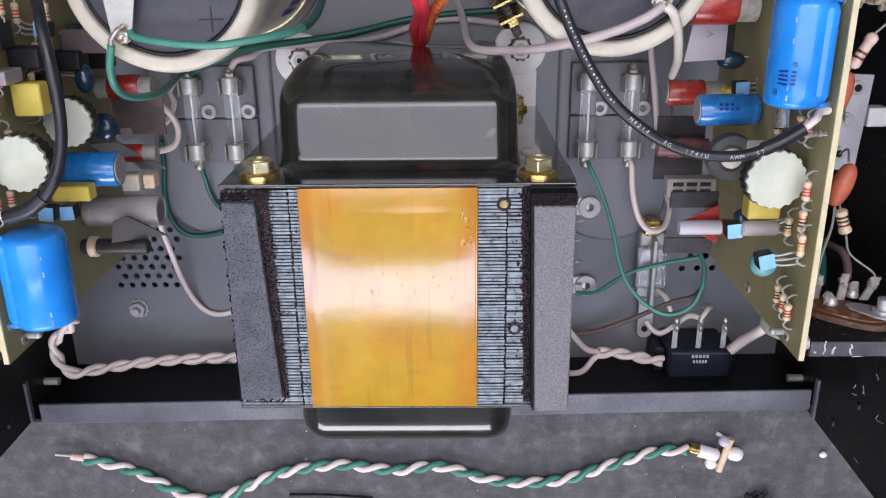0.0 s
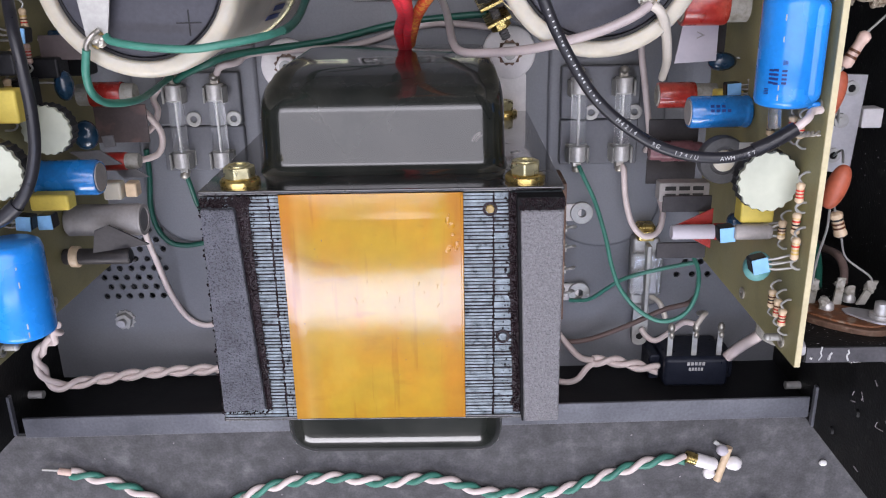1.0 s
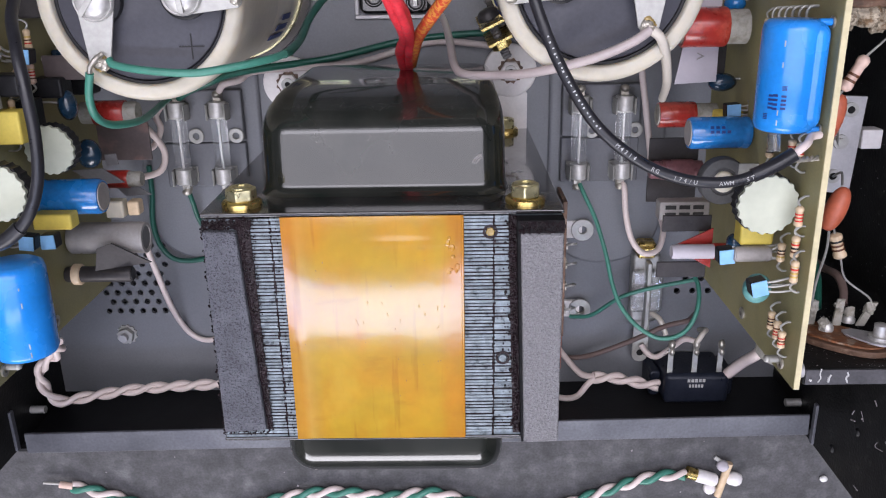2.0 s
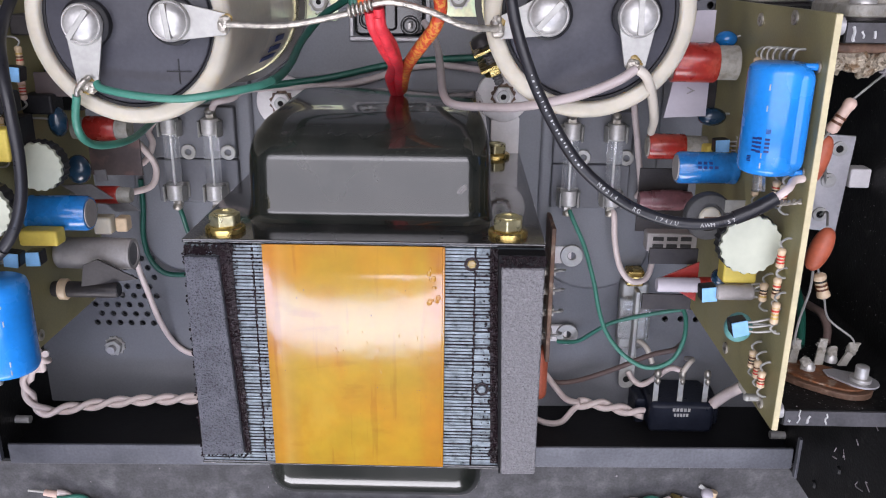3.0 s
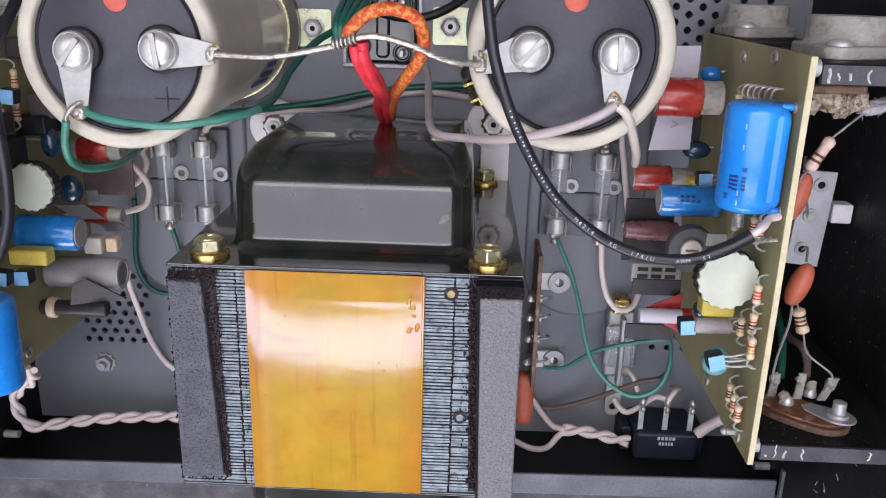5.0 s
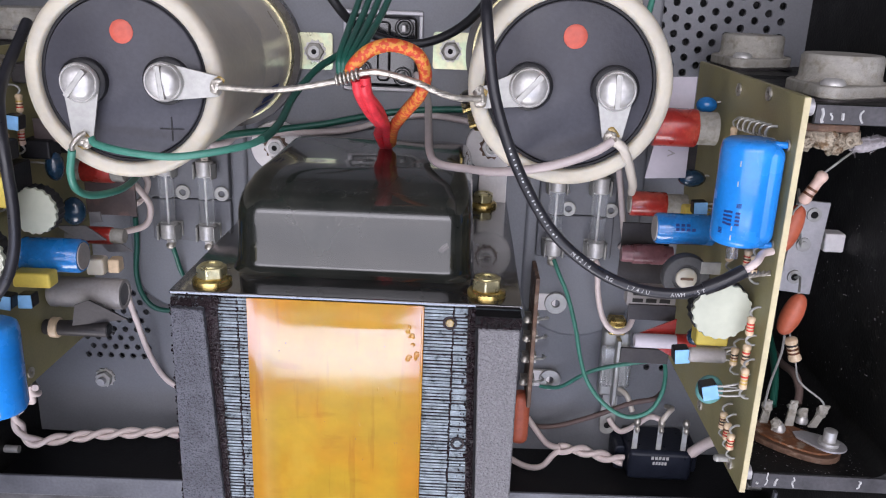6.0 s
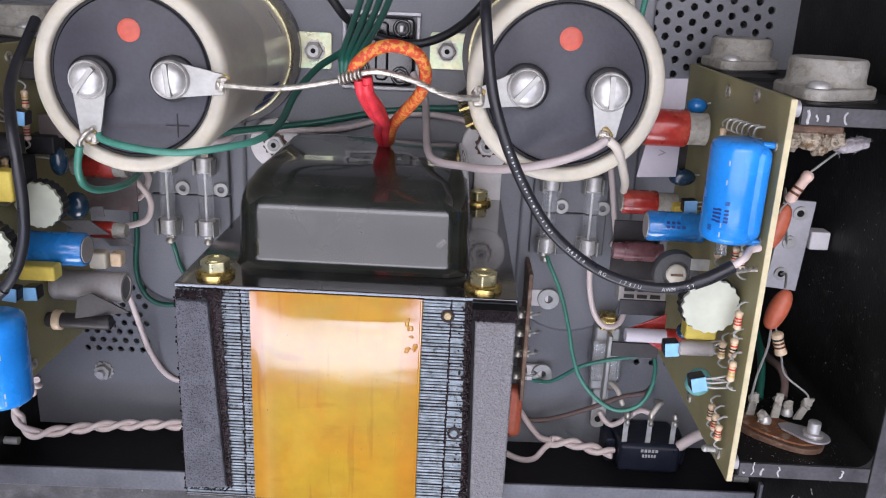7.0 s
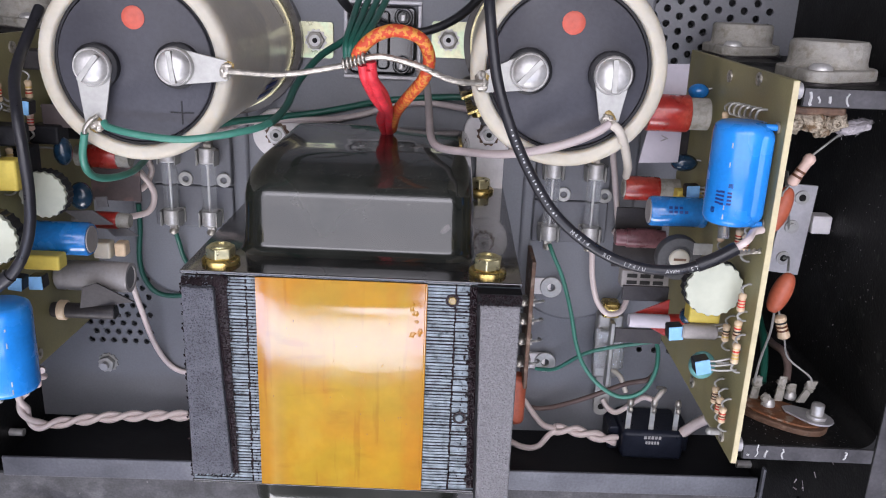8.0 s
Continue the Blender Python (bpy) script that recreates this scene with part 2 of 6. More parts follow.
def age_and_sheen_tape(m):
    """Streaks, smears, a darker orange border where the layers of tape overlap, and a lilac sheen painted along the
    left.
    """
    n, l = m.node_tree.nodes, m.node_tree.links
    b = n["Principled BSDF"]
    base = b.inputs["Base Color"].links[0].from_socket
    co = n.new("ShaderNodeTexCoord")

    def layer(base, scale, turn, freq, lo, hi, tint, kind="MULTIPLY"):
        mp = n.new("ShaderNodeMapping")
        mp.inputs["Scale"].default_value, mp.inputs["Rotation"].default_value = scale, (0, 0, radians(turn))
        l.new(co.outputs["Object"], mp.inputs[0])
        t = n.new("ShaderNodeTexNoise")
        t.inputs["Scale"].default_value, t.inputs["Detail"].default_value = freq, 5.0
        l.new(mp.outputs[0], t.inputs["Vector"])
        r = n.new("ShaderNodeValToRGB")
        r.color_ramp.elements[0].position, r.color_ramp.elements[1].position = lo, hi
        l.new(t.outputs[0], r.inputs[0])
        x = n.new("ShaderNodeMix")
        x.data_type, x.blend_type = "RGBA", kind
        l.new(r.outputs[0], x.inputs[0])
        l.new(base, x.inputs[6])
        x.inputs[7].default_value = (*tint, 1)
        return x.outputs[2]

    base = layer(base, (1, 0.35, 1), 12, 90, 0.50, 0.72, (1.0, 0.82, 0.6))
    base = layer(base, (1, 0.08, 1), 4, 420, 0.62, 0.70, (0.86, 0.80, 0.75))
    base = layer(base, (0.3, 1, 1), -6, 160, 0.63, 0.72, (0.84, 0.78, 0.7))
    base = layer(base, (1, 0.5, 1), 25, 60, 0.58, 0.80, (0.46, 0.31, 0.03), "MIX")
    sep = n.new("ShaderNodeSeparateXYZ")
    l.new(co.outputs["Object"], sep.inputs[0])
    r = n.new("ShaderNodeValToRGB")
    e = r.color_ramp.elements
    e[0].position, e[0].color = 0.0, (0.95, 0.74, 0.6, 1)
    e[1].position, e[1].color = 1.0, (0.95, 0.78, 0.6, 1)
    # pale lilac stops put the iridescent sheen of the left strip into the colour
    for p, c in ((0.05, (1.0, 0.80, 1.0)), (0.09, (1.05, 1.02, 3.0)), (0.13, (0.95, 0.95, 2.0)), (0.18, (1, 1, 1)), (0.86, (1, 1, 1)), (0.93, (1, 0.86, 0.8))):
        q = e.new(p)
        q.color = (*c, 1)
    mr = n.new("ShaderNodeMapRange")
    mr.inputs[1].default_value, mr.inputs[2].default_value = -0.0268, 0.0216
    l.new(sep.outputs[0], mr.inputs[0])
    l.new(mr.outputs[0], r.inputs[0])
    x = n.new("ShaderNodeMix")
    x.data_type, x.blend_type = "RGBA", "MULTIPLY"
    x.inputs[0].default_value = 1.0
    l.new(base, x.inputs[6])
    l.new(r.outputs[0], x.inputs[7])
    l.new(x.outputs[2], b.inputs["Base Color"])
    b.inputs["Coat Roughness"].default_value = 0.095
    b.inputs["Coat IOR"].default_value = 1.65


age_and_sheen_tape(M["tape"])
cream = M["cream"].node_tree.nodes["Principled BSDF"]
cream.inputs["Subsurface Weight"].default_value = 0.5
cream.inputs["Subsurface Radius"].default_value = (0.006, 0.005, 0.0035)
cream.inputs["Subsurface Scale"].default_value = 1.0
for k in ("bell", "flange"):
    M[k].node_tree.nodes["Principled BSDF"].inputs["Coat Roughness"].default_value = 0.06
M["flange"].node_tree.nodes["Principled BSDF"].inputs["Coat IOR"].default_value = 1.75


# ------------------------------------------------------------ mesh tools
class Geo:
    """Collects simple shaped solids into one mesh."""

    def __init__(self):
        self.v, self.f = [], []

    def add(self, verts, faces, m=None):
        k = len(self.v)
        self.v += [tuple(m @ Vector(p)) if m is not None else tuple(p) for p in verts]
        self.f += [tuple(i + k for i in f) for f in faces]
        return self

    def box(self, x0, x1, y0, y1, z0, z1, m=None):
        p = [(x, y, z) for x in (x0, x1) for y in (y0, y1) for z in (z0, z1)]
        return self.add(p, [(0, 1, 3, 2), (4, 6, 7, 5), (0, 4, 5, 1), (2, 3, 7, 6), (0, 2, 6, 4), (1, 5, 7, 3)], m)

    def lathe(self, profile, seg=24, m=None):
        """profile: (radius, height) rows from one end to the other; both ends are closed."""
        v = [(r * math.cos(2 * math.pi * i / seg), r * math.sin(2 * math.pi * i / seg), h) for r, h in profile for i in range(seg)]
        f = [(j * seg + i, j * seg + (i + 1) % seg, (j + 1) * seg + (i + 1) % seg, (j + 1) * seg + i) for j in range(len(profile) - 1) for i in range(seg)]
        f += [tuple(range(seg - 1, -1, -1)), tuple((len(profile) - 1) * seg + i for i in range(seg))]
        return self.add(v, f, m)

    def rod(self, a, b, r, r2=None, seg=14):
        d = (Vector(b) - Vector(a)).length
        return self.lathe([(r, 0), (r2 or r, d)], seg, along(a, b))

    def ring(self, r0, r1, h0, h1, seg=32, m=None):
        v = [(r * math.cos(2 * math.pi * i / seg), r * math.sin(2 * math.pi * i / seg), h) for r, h in ((r0, h0), (r1, h0), (r1, h1), (r0, h1)) for i in range(seg)]
        f = [(j * seg + i, ((j + 1) % 4) * seg + i, ((j + 1) % 4) * seg + (i + 1) % seg, j * seg + (i + 1) % seg)[::-1] for j in range(4) for i in range(seg)]
        return self.add(v, f, m)

    def prism(self, outline, z0, z1, m=None):
        k = len(outline)
        v = [(x, y, z) for z in (z0, z1) for x, y in outline]
        f = [tuple(range(k - 1, -1, -1)), tuple(range(k, 2 * k))] + [(i, (i + 1) % k, k + (i + 1) % k, k + i) for i in range(k)]
        return self.add(v, f, m)

    def tube(self, pts, r, seg=8, smooth=6, sweep=None):
        pts = curve(pts, smooth) if smooth else [Vector(p) for p in pts]
        rr = sweep or (lambda s: r)
        n = len(pts)
        up = None
        v = []
        for i, p in enumerate(pts):
            d = (pts[min(i + 1, n - 1)] - pts[max(i - 1, 0)]).normalized()
            if up is None:
                up = d.orthogonal().normalized()
            up = (up - d * up.dot(d)).normalized()
            side = d.cross(up)
            q = rr(i / (n - 1))
            v += [tuple(p + (up * math.cos(2 * math.pi * k / seg) + side * math.sin(2 * math.pi * k / seg)) * q) for k in range(seg)]
        f = [(j * seg + i, j * seg + (i + 1) % seg, (j + 1) * seg + (i + 1) % seg, (j + 1) * seg + i) for j in range(n - 1) for i in range(seg)]
        f += [tuple(range(seg - 1, -1, -1)), tuple((n - 1) * seg + i for i in range(seg))]
        return self.add(v, f)

    def blob(self, c, r, seg=14, rings=9):
        """An ellipsoid with radii r."""
        prof = [(max(math.sin(math.pi * j / rings), 0.02), -math.cos(math.pi * j / rings)) for j in range(rings + 1)]
        return self.lathe(prof, seg, Matrix.Translation(c) @ Matrix.Diagonal((*r, 1)))

    def lump(self, c, r, turn=0.0, amp=0.25, freq=1.6, seed=0.0, seg=22, rings=14):
        """An ellipsoid with an uneven, crumbly skin, turned about z."""
        g = Geo().blob((0, 0, 0), (1, 1, 1), seg, rings)
        m = Matrix.Translation(c) @ Matrix.Rotation(radians(turn), 4, "Z") @ Matrix.Diagonal((*r, 1))
        v = []
        for p in g.v:
            q = Vector(p)
            k = 1 + amp * (noise.noise(q * freq + Vector((seed, 0, 0))) + 0.5 * noise.noise(q * freq * 3.1 + Vector((0, seed, 0))))
            v.append(q * k)
        return self.add(v, g.f, m)


def along(a, b):
    """Local z from a towards b, origin at a."""
    d = Vector(b) - Vector(a)
    return Matrix.Translation(a) @ d.to_track_quat("Z", "Y").to_matrix().to_4x4()


def curve(pts, k=6):
    """A smooth line through the points."""
    p = [Vector(q) for q in pts]
    p = [2 * p[0] - p[1]] + p + [2 * p[-1] - p[-2]]
    out = []
    for i in range(1, len(p) - 2):
        for j in range(k):
            t = j / k
            a, b, c, d = p[i - 1], p[i], p[i + 1], p[i + 2]
            out.append(0.5 * (2 * b + (c - a) * t + (2 * a - 5 * b + 4 * c - d) * t * t + (3 * b - a - 3 * c + d) * t ** 3))
    return out + [p[-2]]


def strands(pts, offset, pitch, phase=0.0, k=14):
    """One strand of a twisted pair that runs along the points."""
    c = curve(pts, k)
    out, s = [], 0.0
    for i, p in enumerate(c):
        d = (c[min(i + 1, len(c) - 1)] - c[max(i - 1, 0)]).normalized()
        u = d.cross(Vector((0, 0, 1))).normalized()
        w = u.cross(d)
        if i:
            s += (p - c[i - 1]).length
        a = 2 * math.pi * s / pitch + phase
        out.append(p + (u * math.cos(a) + w * math.sin(a)) * offset)
    return out


def rounded(x0, x1, y0, y1, r, k=5):
    """Outline of a rectangle with round corners."""
    out = []
    for cx, cy, a in ((x1 - r, y1 - r, 0), (x0 + r, y1 - r, 90), (x0 + r, y0 + r, 180), (x1 - r, y0 + r, 270)):
        out += [(cx + r * math.cos(radians(a + 90 * i / k)), cy + r * math.sin(radians(a + 90 * i / k))) for i in range(k + 1)]
    return out


def mesh_of(name, geo, material, origin=(0, 0, 0), bevel=0.0, seg=2):
    me = bpy.data.meshes.new(name)
    o = Vector(origin)
    me.from_pydata([tuple(Vector(p) - o) for p in geo.v], [], geo.f)
    me.validate()
    bm = bmesh.new()
    bm.from_mesh(me)
    bmesh.ops.recalc_face_normals(bm, faces=bm.faces)
    bm.to_mesh(me)
    bm.free()
    me.polygons.foreach_set("use_smooth", [True] * len(me.polygons))
    me.set_sharp_from_angle(angle=radians(52))
    me.materials.append(M[material])
    ob = new(name, me)
    if bevel:
        b = ob.modifiers.new("bevel", "BEVEL")
        b.width, b.segments, b.limit_method, b.angle_limit = bevel, seg, "ANGLE", radians(35)
        b.harden_normals = True
    return ob


def thing(name, at, label, category, group="", kind=""):
    ob = new(name)
    ob.location = at
    ob.empty_display_size = 0.01
    return tagged(ob, label, category, group, kind)


def part(name, geo, material, parent, label="", bevel=0.0, seg=2):
    """One mesh under a thing or under a part of it; the geometry is given in world places."""
    top = parent
    at = Vector(parent.location)
    while top.parent:
        top = top.parent
        at += Vector(top.location)
    ob = mesh_of(name, geo, material, at, bevel, seg)
    ob.parent = parent
    return tagged(ob, label)


def single(name, geo, material, label, category, group="", kind="", bevel=0.0, seg=2):
    xs, ys, zs = zip(*geo.v)
    at = ((min(xs) + max(xs)) / 2, (min(ys) + max(ys)) / 2, min(zs))
    ob = mesh_of(name, geo, material, at, bevel, seg)
    ob.location = at
    return tagged(ob, label, category, group, kind)


def wire(name, pts, r, material, label, group="", seg=8, k=6):
    return single(name, Geo().tube(pts, r, seg, k), material, label, "wire", group)


def hexagon(r, k=6, a0=0.0):
    return [(r * math.cos(2 * math.pi * i / k + a0), r * math.sin(2 * math.pi * i / k + a0)) for i in range(k)]


rng = random.Random(4)

# ------------------------------------------------------------ room and bench
PL, BENCH = -0.0185, -0.0255
tagged(single("ground", Geo().box(-0.8, 0.8, -0.55, 0.65, BENCH - 0.03, BENCH), "mat_grey", "dark grey mottled rubber mat on a workbench", "bench", bevel=0.004), kind="structure")
for nm, b in (("floor", (-1.6, 1.6, -1.6, 1.6, -0.82, -0.80)), ("wall_north", (-1.6, 1.6, 1.60, 1.65, -0.80, 1.6)), ("wall_south", (-1.6, 1.6, -1.65, -1.60, -0.80, 1.6)),
              ("wall_east", (1.60, 1.65, -1.6, 1.6, -0.80, 1.6)), ("wall_west", (-1.65, -1.60, -1.6, 1.6, -0.80, 1.6)), ("ceiling", (-1.6, 1.6, -1.6, 1.6, 1.60, 1.63))):
    tagged(single(nm, Geo().box(*b), "ceiling_white" if nm == "ceiling" else "room", "plain painted room " + nm.split("_")[0], nm.split("_")[0]), kind="structure")


# ------------------------------------------------------------ chassis
def sheet(g, x0, x1, y0, y1):
    if x1 - x0 > 1e-6 and y1 - y0 > 1e-6:
        g.box(x0, x1, y0, y1, PL - 0.0015, PL)


def perforated(g, x0, y0, cols, rows, pitch, r):
    """Staggered round holes through a patch of the plate. Returns the far corner."""
    h = pitch * 0.866
    c0 = math.degrees(math.atan2(h, pitch))
    angles = [0, c0 / 2, c0, 66, 90, 114, 180 - c0, 180 - c0 / 2, 180, 180 + c0 / 2, 180 + c0, 246, 270, 294, 360 - c0, 360 - c0 / 2]
    k = len(angles)
    for j in range(rows):
        ya, off = y0 + j * h, (j % 2) * pitch / 2
        if off:
            sheet(g, x0, x0 + off, ya, ya + h)
        else:
            sheet(g, x0 + cols * pitch, x0 + cols * pitch + pitch / 2, ya, ya + h)
        for i in range(cols):
            cx, cy = x0 + off + (i + 0.5) * pitch, ya + h / 2
            way = [(math.cos(radians(a)), math.sin(radians(a))) for a in angles]
            reach = [min(pitch / 2 / max(abs(c), 1e-6), h / 2 / max(abs(s), 1e-6)) for c, s in way]
            ring = [(cx + c * m, cy + s * m, PL) for (c, s), m in zip(way, reach)]
            hole = [(cx + c * r, cy + s * r, PL) for c, s in way]
            low = [(x, y, PL - 0.0015) for x, y, z in hole]
            g.add(ring + hole + low, [(q + e * k, (q + 1) % k + e * k, k + (q + 1) % k + e * k, k + q + e * k) for e in (0, 1) for q in range(k)])
    return x0 + (cols + 0.5) * pitch, y0 + rows * h


chassis = thing("chassis", (0, 0.1, BENCH), "grey sheet-metal amplifier chassis with black side panels", "chassis")
g = Geo()
X0, X1, Y0, Y1 = -0.1529, 0.1557, -0.0115, 0.27
ax, ay = -0.130, 0.0245
bx, by = perforated(g, ax, ay, 6, 8, 0.0048, 0.00125)
cx, cy = 0.099, 0.1525
turned = Geo()
dy, dx = perforated(turned, cy, cx, 8, 10, 0.0056, 0.0014)
g.add([(y, x, z) for x, y, z in turned.v], turned.f)
ex, ey = 0.1080, 0.0300
fx, fy = perforated(g, ex, ey, 3, 2, 0.0064, 0.0013)
sheet(g, X0, ax, Y0, Y1), sheet(g, bx, ex, Y0, cy), sheet(g, ax, bx, Y0, ay), sheet(g, ax, bx, by, Y1)
sheet(g, bx, cx, cy, Y1), sheet(g, cx, dx, dy, Y1), sheet(g, dx, X1, cy, Y1)
sheet(g, ex, fx, Y0, ey), sheet(g, ex, fx, fy, cy), sheet(g, fx, X1, Y0, cy)
part("base_plate", g, "grey", chassis, "grey painted base plate with ventilation holes")
for x0, x1, y0 in ((-0.1045, -0.0555, 0.049), (0.0560, 0.1015, 0.046)):
    o = [(x1, Y1 - 0.002), (x0, Y1 - 0.002)] + [((x0 + x1) / 2 - (x1 - x0) / 2 * math.cos(radians(a)), y0 + (x1 - x0) / 2 * 0.8 - (x1 - x0) / 2 * 0.8 * math.sin(radians(a))) for a in range(0, 181, 12)]
    part("embossed_pad", Geo().prism(o, PL - 0.001, PL + 0.0022), "grey", chassis, bevel=0.0016, seg=3)
askew = Matrix.Translation((-0.015, -0.0075, 0)) @ Matrix.Rotation(radians(1.0), 4, "Z") @ Matrix.Translation((0.015, 0.0075, 0))
part("front_rail", Geo().box(X0 + 0.0001, X1 - 0.0001, -0.0122, -0.0105, BENCH, 0.0243, askew), "black", chassis, "black front rail wall", bevel=0.0004)
part("rail_flange", Geo().box(X0 + 0.0044, X1 - 0.0027, -0.0122, -0.0034, 0.0243, 0.0257, askew), "edge", chassis, "scuffed grey folded top of the front rail", bevel=0.0005)
for s, x in ((-1, -0.1548), (1, 0.1576)):
    p = part("side_panel", Geo().box(x - 0.0022, x + 0.0022, -0.0139, 0.27, BENCH, 0.0940), "sink", chassis, "black side panel of the heat sink", bevel=0.0004)
    part("panel_rim", Geo().box(x - 0.0020, x + 0.0020, -0.0137, 0.2698, 0.0940, 0.0943), "sink_edge", p)
    part("end_tab", Geo().box(x - s * 0.0034, x - s * 0.0022, -0.0130, 0.0040, 0.0240, 0.0264), "edge", p, bevel=0.0003)
    for y, z in ((-0.006, 0.040), (0.010, 0.055)):
        part("rivet", Geo().rod((x - s * 0.0022, y, z), (x - s * 0.0030, y, z), 0.0016, 0.0012), "black", p)
    part("foot_screw", Geo().rod((x - s * 0.0022, -0.004, 0.010), (x - s * 0.008, -0.004, 0.010), 0.0016), "steel", p)


# ------------------------------------------------------------ power transformer
def hex_bolt(parent, x, y, z):
    m = along((x, y, z), (x, y + 1, z))
    b = part("hex_bolt", Geo().prism(hexagon(0.0043, a0=0.4), 0.0016, 0.0050, m), "pale_zinc", parent, "yellow zinc hex bolt", bevel=0.0005)
    part("washer", Geo().lathe([(0.0054, 0), (0.0054, 0.0011), (0.0048, 0.0017)], 26, m), "brass", b)
    part("bolt_tip", Geo().ring(0.0022, 0.0031, 0.0049, 0.0053, 20, m), "pale_zinc", b)


TY0, TY1, TZ = 0.0346, 0.1010, 0.0940
tr = thing("power_transformer", (0, 0.068, PL), "laminated steel power transformer with glossy black end bells and amber tape", "transformer")
g = Geo()
N = 66
PITCH = (TY1 - TY0) / N


def lamination(x0, x1, i, thick, low=0.0003):
    """One sheet of the core, a little longer or shorter than its neighbours."""
    y = TY0 + PITCH * i + rng.gauss(0, 0.00004)
    g.box(x0 + rng.gauss(0, 0.00012), x1 + rng.gauss(0, 0.00012), y, y + PITCH * thick, -0.0184, TZ - rng.random() * low)


for i in range(N):
    lamination(-0.0476, -0.0299, i, rng.uniform(0.55, 0.72))
    lamination(-0.0294, 0.0294, i, rng.uniform(0.52, 0.74))
i = 0
while i < N:
    pair = 1 if rng.random() < 0.7 or i == N - 1 else 2
    lamination(0.0299, 0.0476, i, pair - rng.uniform(0.34, 0.50), 0.00036)
    i += pair
tagged(part("laminated_core", g, "lam", tr, "stacked varnished steel laminations"), kind="stuff")
part("core_inside", Geo().box(-0.0470, 0.0470, TY0 + 0.0005, TY1 - 0.0005, -0.0180, TZ - 0.00042), "goo", tr)
for y0, y1 in ((TY1, TY1 + 0.0012), (TY0 - 0.0012, TY0)):
    part("bell_flange", Geo().box(-0.0481, 0.0481, y0, y1, -0.0184, TZ + 0.0003), "flange", tr, "black end-bell flange", bevel=0.0004)


def bell(y0, y1, sign):
    """Pressed cover: a flared foot on the flange, an upright wall, a rounded shoulder and a sloping crown."""
    g = Geo()
    rows = []
    depth = abs(y1 - y0)
    prof = [(0, 0.0012), (0.02, 0.0002), (0.05, -0.0008), (0.09, -0.0015), (0.14, -0.0018), (0.30, -0.0021), (0.49, -0.0024)] + [(0.50 + 0.36 * math.sin(radians(a)), -0.0024 - 0.0105 * (1 - math.cos(radians(a)))) for a in range(8, 73, 8)] + [(0.89, -0.0118), (0.935, -0.0155), (0.975, -0.0205), (1.0, -0.0270)]
    for h, inset in prof:
        i = -inset
        low, far = i * 0.30 if i < 0.003 else 0.0009, max(i - 0.003, 0.0)
        o = rounded(-0.0362 + low + far * 0.36, 0.0346 - low - far * 0.20, -0.0120 + i, 0.0785 - i, max(0.0088 - i * 0.15, 0.005), 9)
        rows.append([(x + 0.00012 * noise.noise((x * 90, h * 3, z * 90)), y0 + sign * depth * h, z + 0.00010 * noise.noise((x * 60, h * 4 + 5, z * 60))) for x, z in o])
    k = len(rows[0])
    g.add([p for r in rows for p in r], [(j * k + i, j * k + (i + 1) % k, (j + 1) * k + (i + 1) % k, (j + 1) * k + i) for j in range(len(rows) - 1) for i in range(k)] + [tuple((len(rows) - 1) * k + i for i in range(k))])
    return g


part("end_bell", bell(TY1 + 0.001, TY1 + 0.0300, 1), "bell", tr, "glossy dusty black upper end bell")
part("end_bell", bell(TY0 - 0.001, TY0 - 0.0330, -1), "bell", tr, "glossy black lower end bell")

g = Geo()
for k in (0.0028, 0.0034, 0.0039):
    g.tube([(0.0282 + k * math.cos(radians(a)), TY1 + 0.0085 + k * math.sin(radians(a)), 0.07625) for a in range(110, 251, 20)], 0.00016, 6, 4)
part("dried_residue", g, "greyplastic", tr, "pale dried ring on the bell")
g = Geo()
for i in range(900):
    a, r = radians(rng.uniform(0, 78)), rng.uniform(0.00003, 0.00006)
    x, i_ = rng.uniform(-0.033, 0.0315), 0.0024 + 0.0105 * (1 - math.cos(a))
    g.blob((x, TY1 + 0.001 + 0.029 * (0.50 + 0.36 * math.sin(a)), 0.0785 - i_), (r, r * rng.uniform(0.7, 1.6), r), 5, 3)
tagged(part("dust", g, "can", tr, "fine pale dust on the shoulder of the bell"), kind="stuff")

# amber tape: a slightly bulging sheet, with the step of an older layer along one side
g, nx, ny = Geo(), 58, 80
for top in (0, 1):
    for j in range(ny + 1):
        for i in range(nx + 1):
            u, w = i / nx, j / ny
            x = -0.0268 + 0.0484 * u
            y = TY0 - 0.0004 + (TY1 - TY0 + 0.0004) * w
            z = TZ + 0.0002 + top * (0.0003 + 0.0006 * (1 - (2 * u - 1) ** 4) * (1 - (2 * w - 1) ** 2) + 0.000016 * noise.noise((u * 6, w * 9, 7.0)) + 0.000010 * noise.noise((u * 19, w * 21, 2.0)) + 0.00003 * math.exp(-((u - 0.62) / 0.22) ** 2 - ((w - 0.52) / 0.06) ** 2) * noise.noise((u * 55, w * 60, 5.0)) + 0.00006 * math.exp(-((u - 0.7) / 0.25) ** 2 - ((w - 0.89) / 0.018) ** 2) + 0.00012 / (1 + math.exp((u - 0.085 + 0.03 * w) * 160)) + 0.00010 / (1 + math.exp((u - 0.90) * -120)))
            g.v.append((x, y, z))
k, half = nx + 1, (nx + 1) * (ny + 1)
g.f += [(j * k + i + half, j * k + i + 1 + half, (j + 1) * k + i + 1 + half, (j + 1) * k + i + half) for j in range(ny) for i in range(nx)]
rim = [i for i in range(nx)] + [j * k + nx for j in range(ny)] + [ny * k + nx - i for i in range(nx)] + [(ny - j) * k for j in range(ny)]
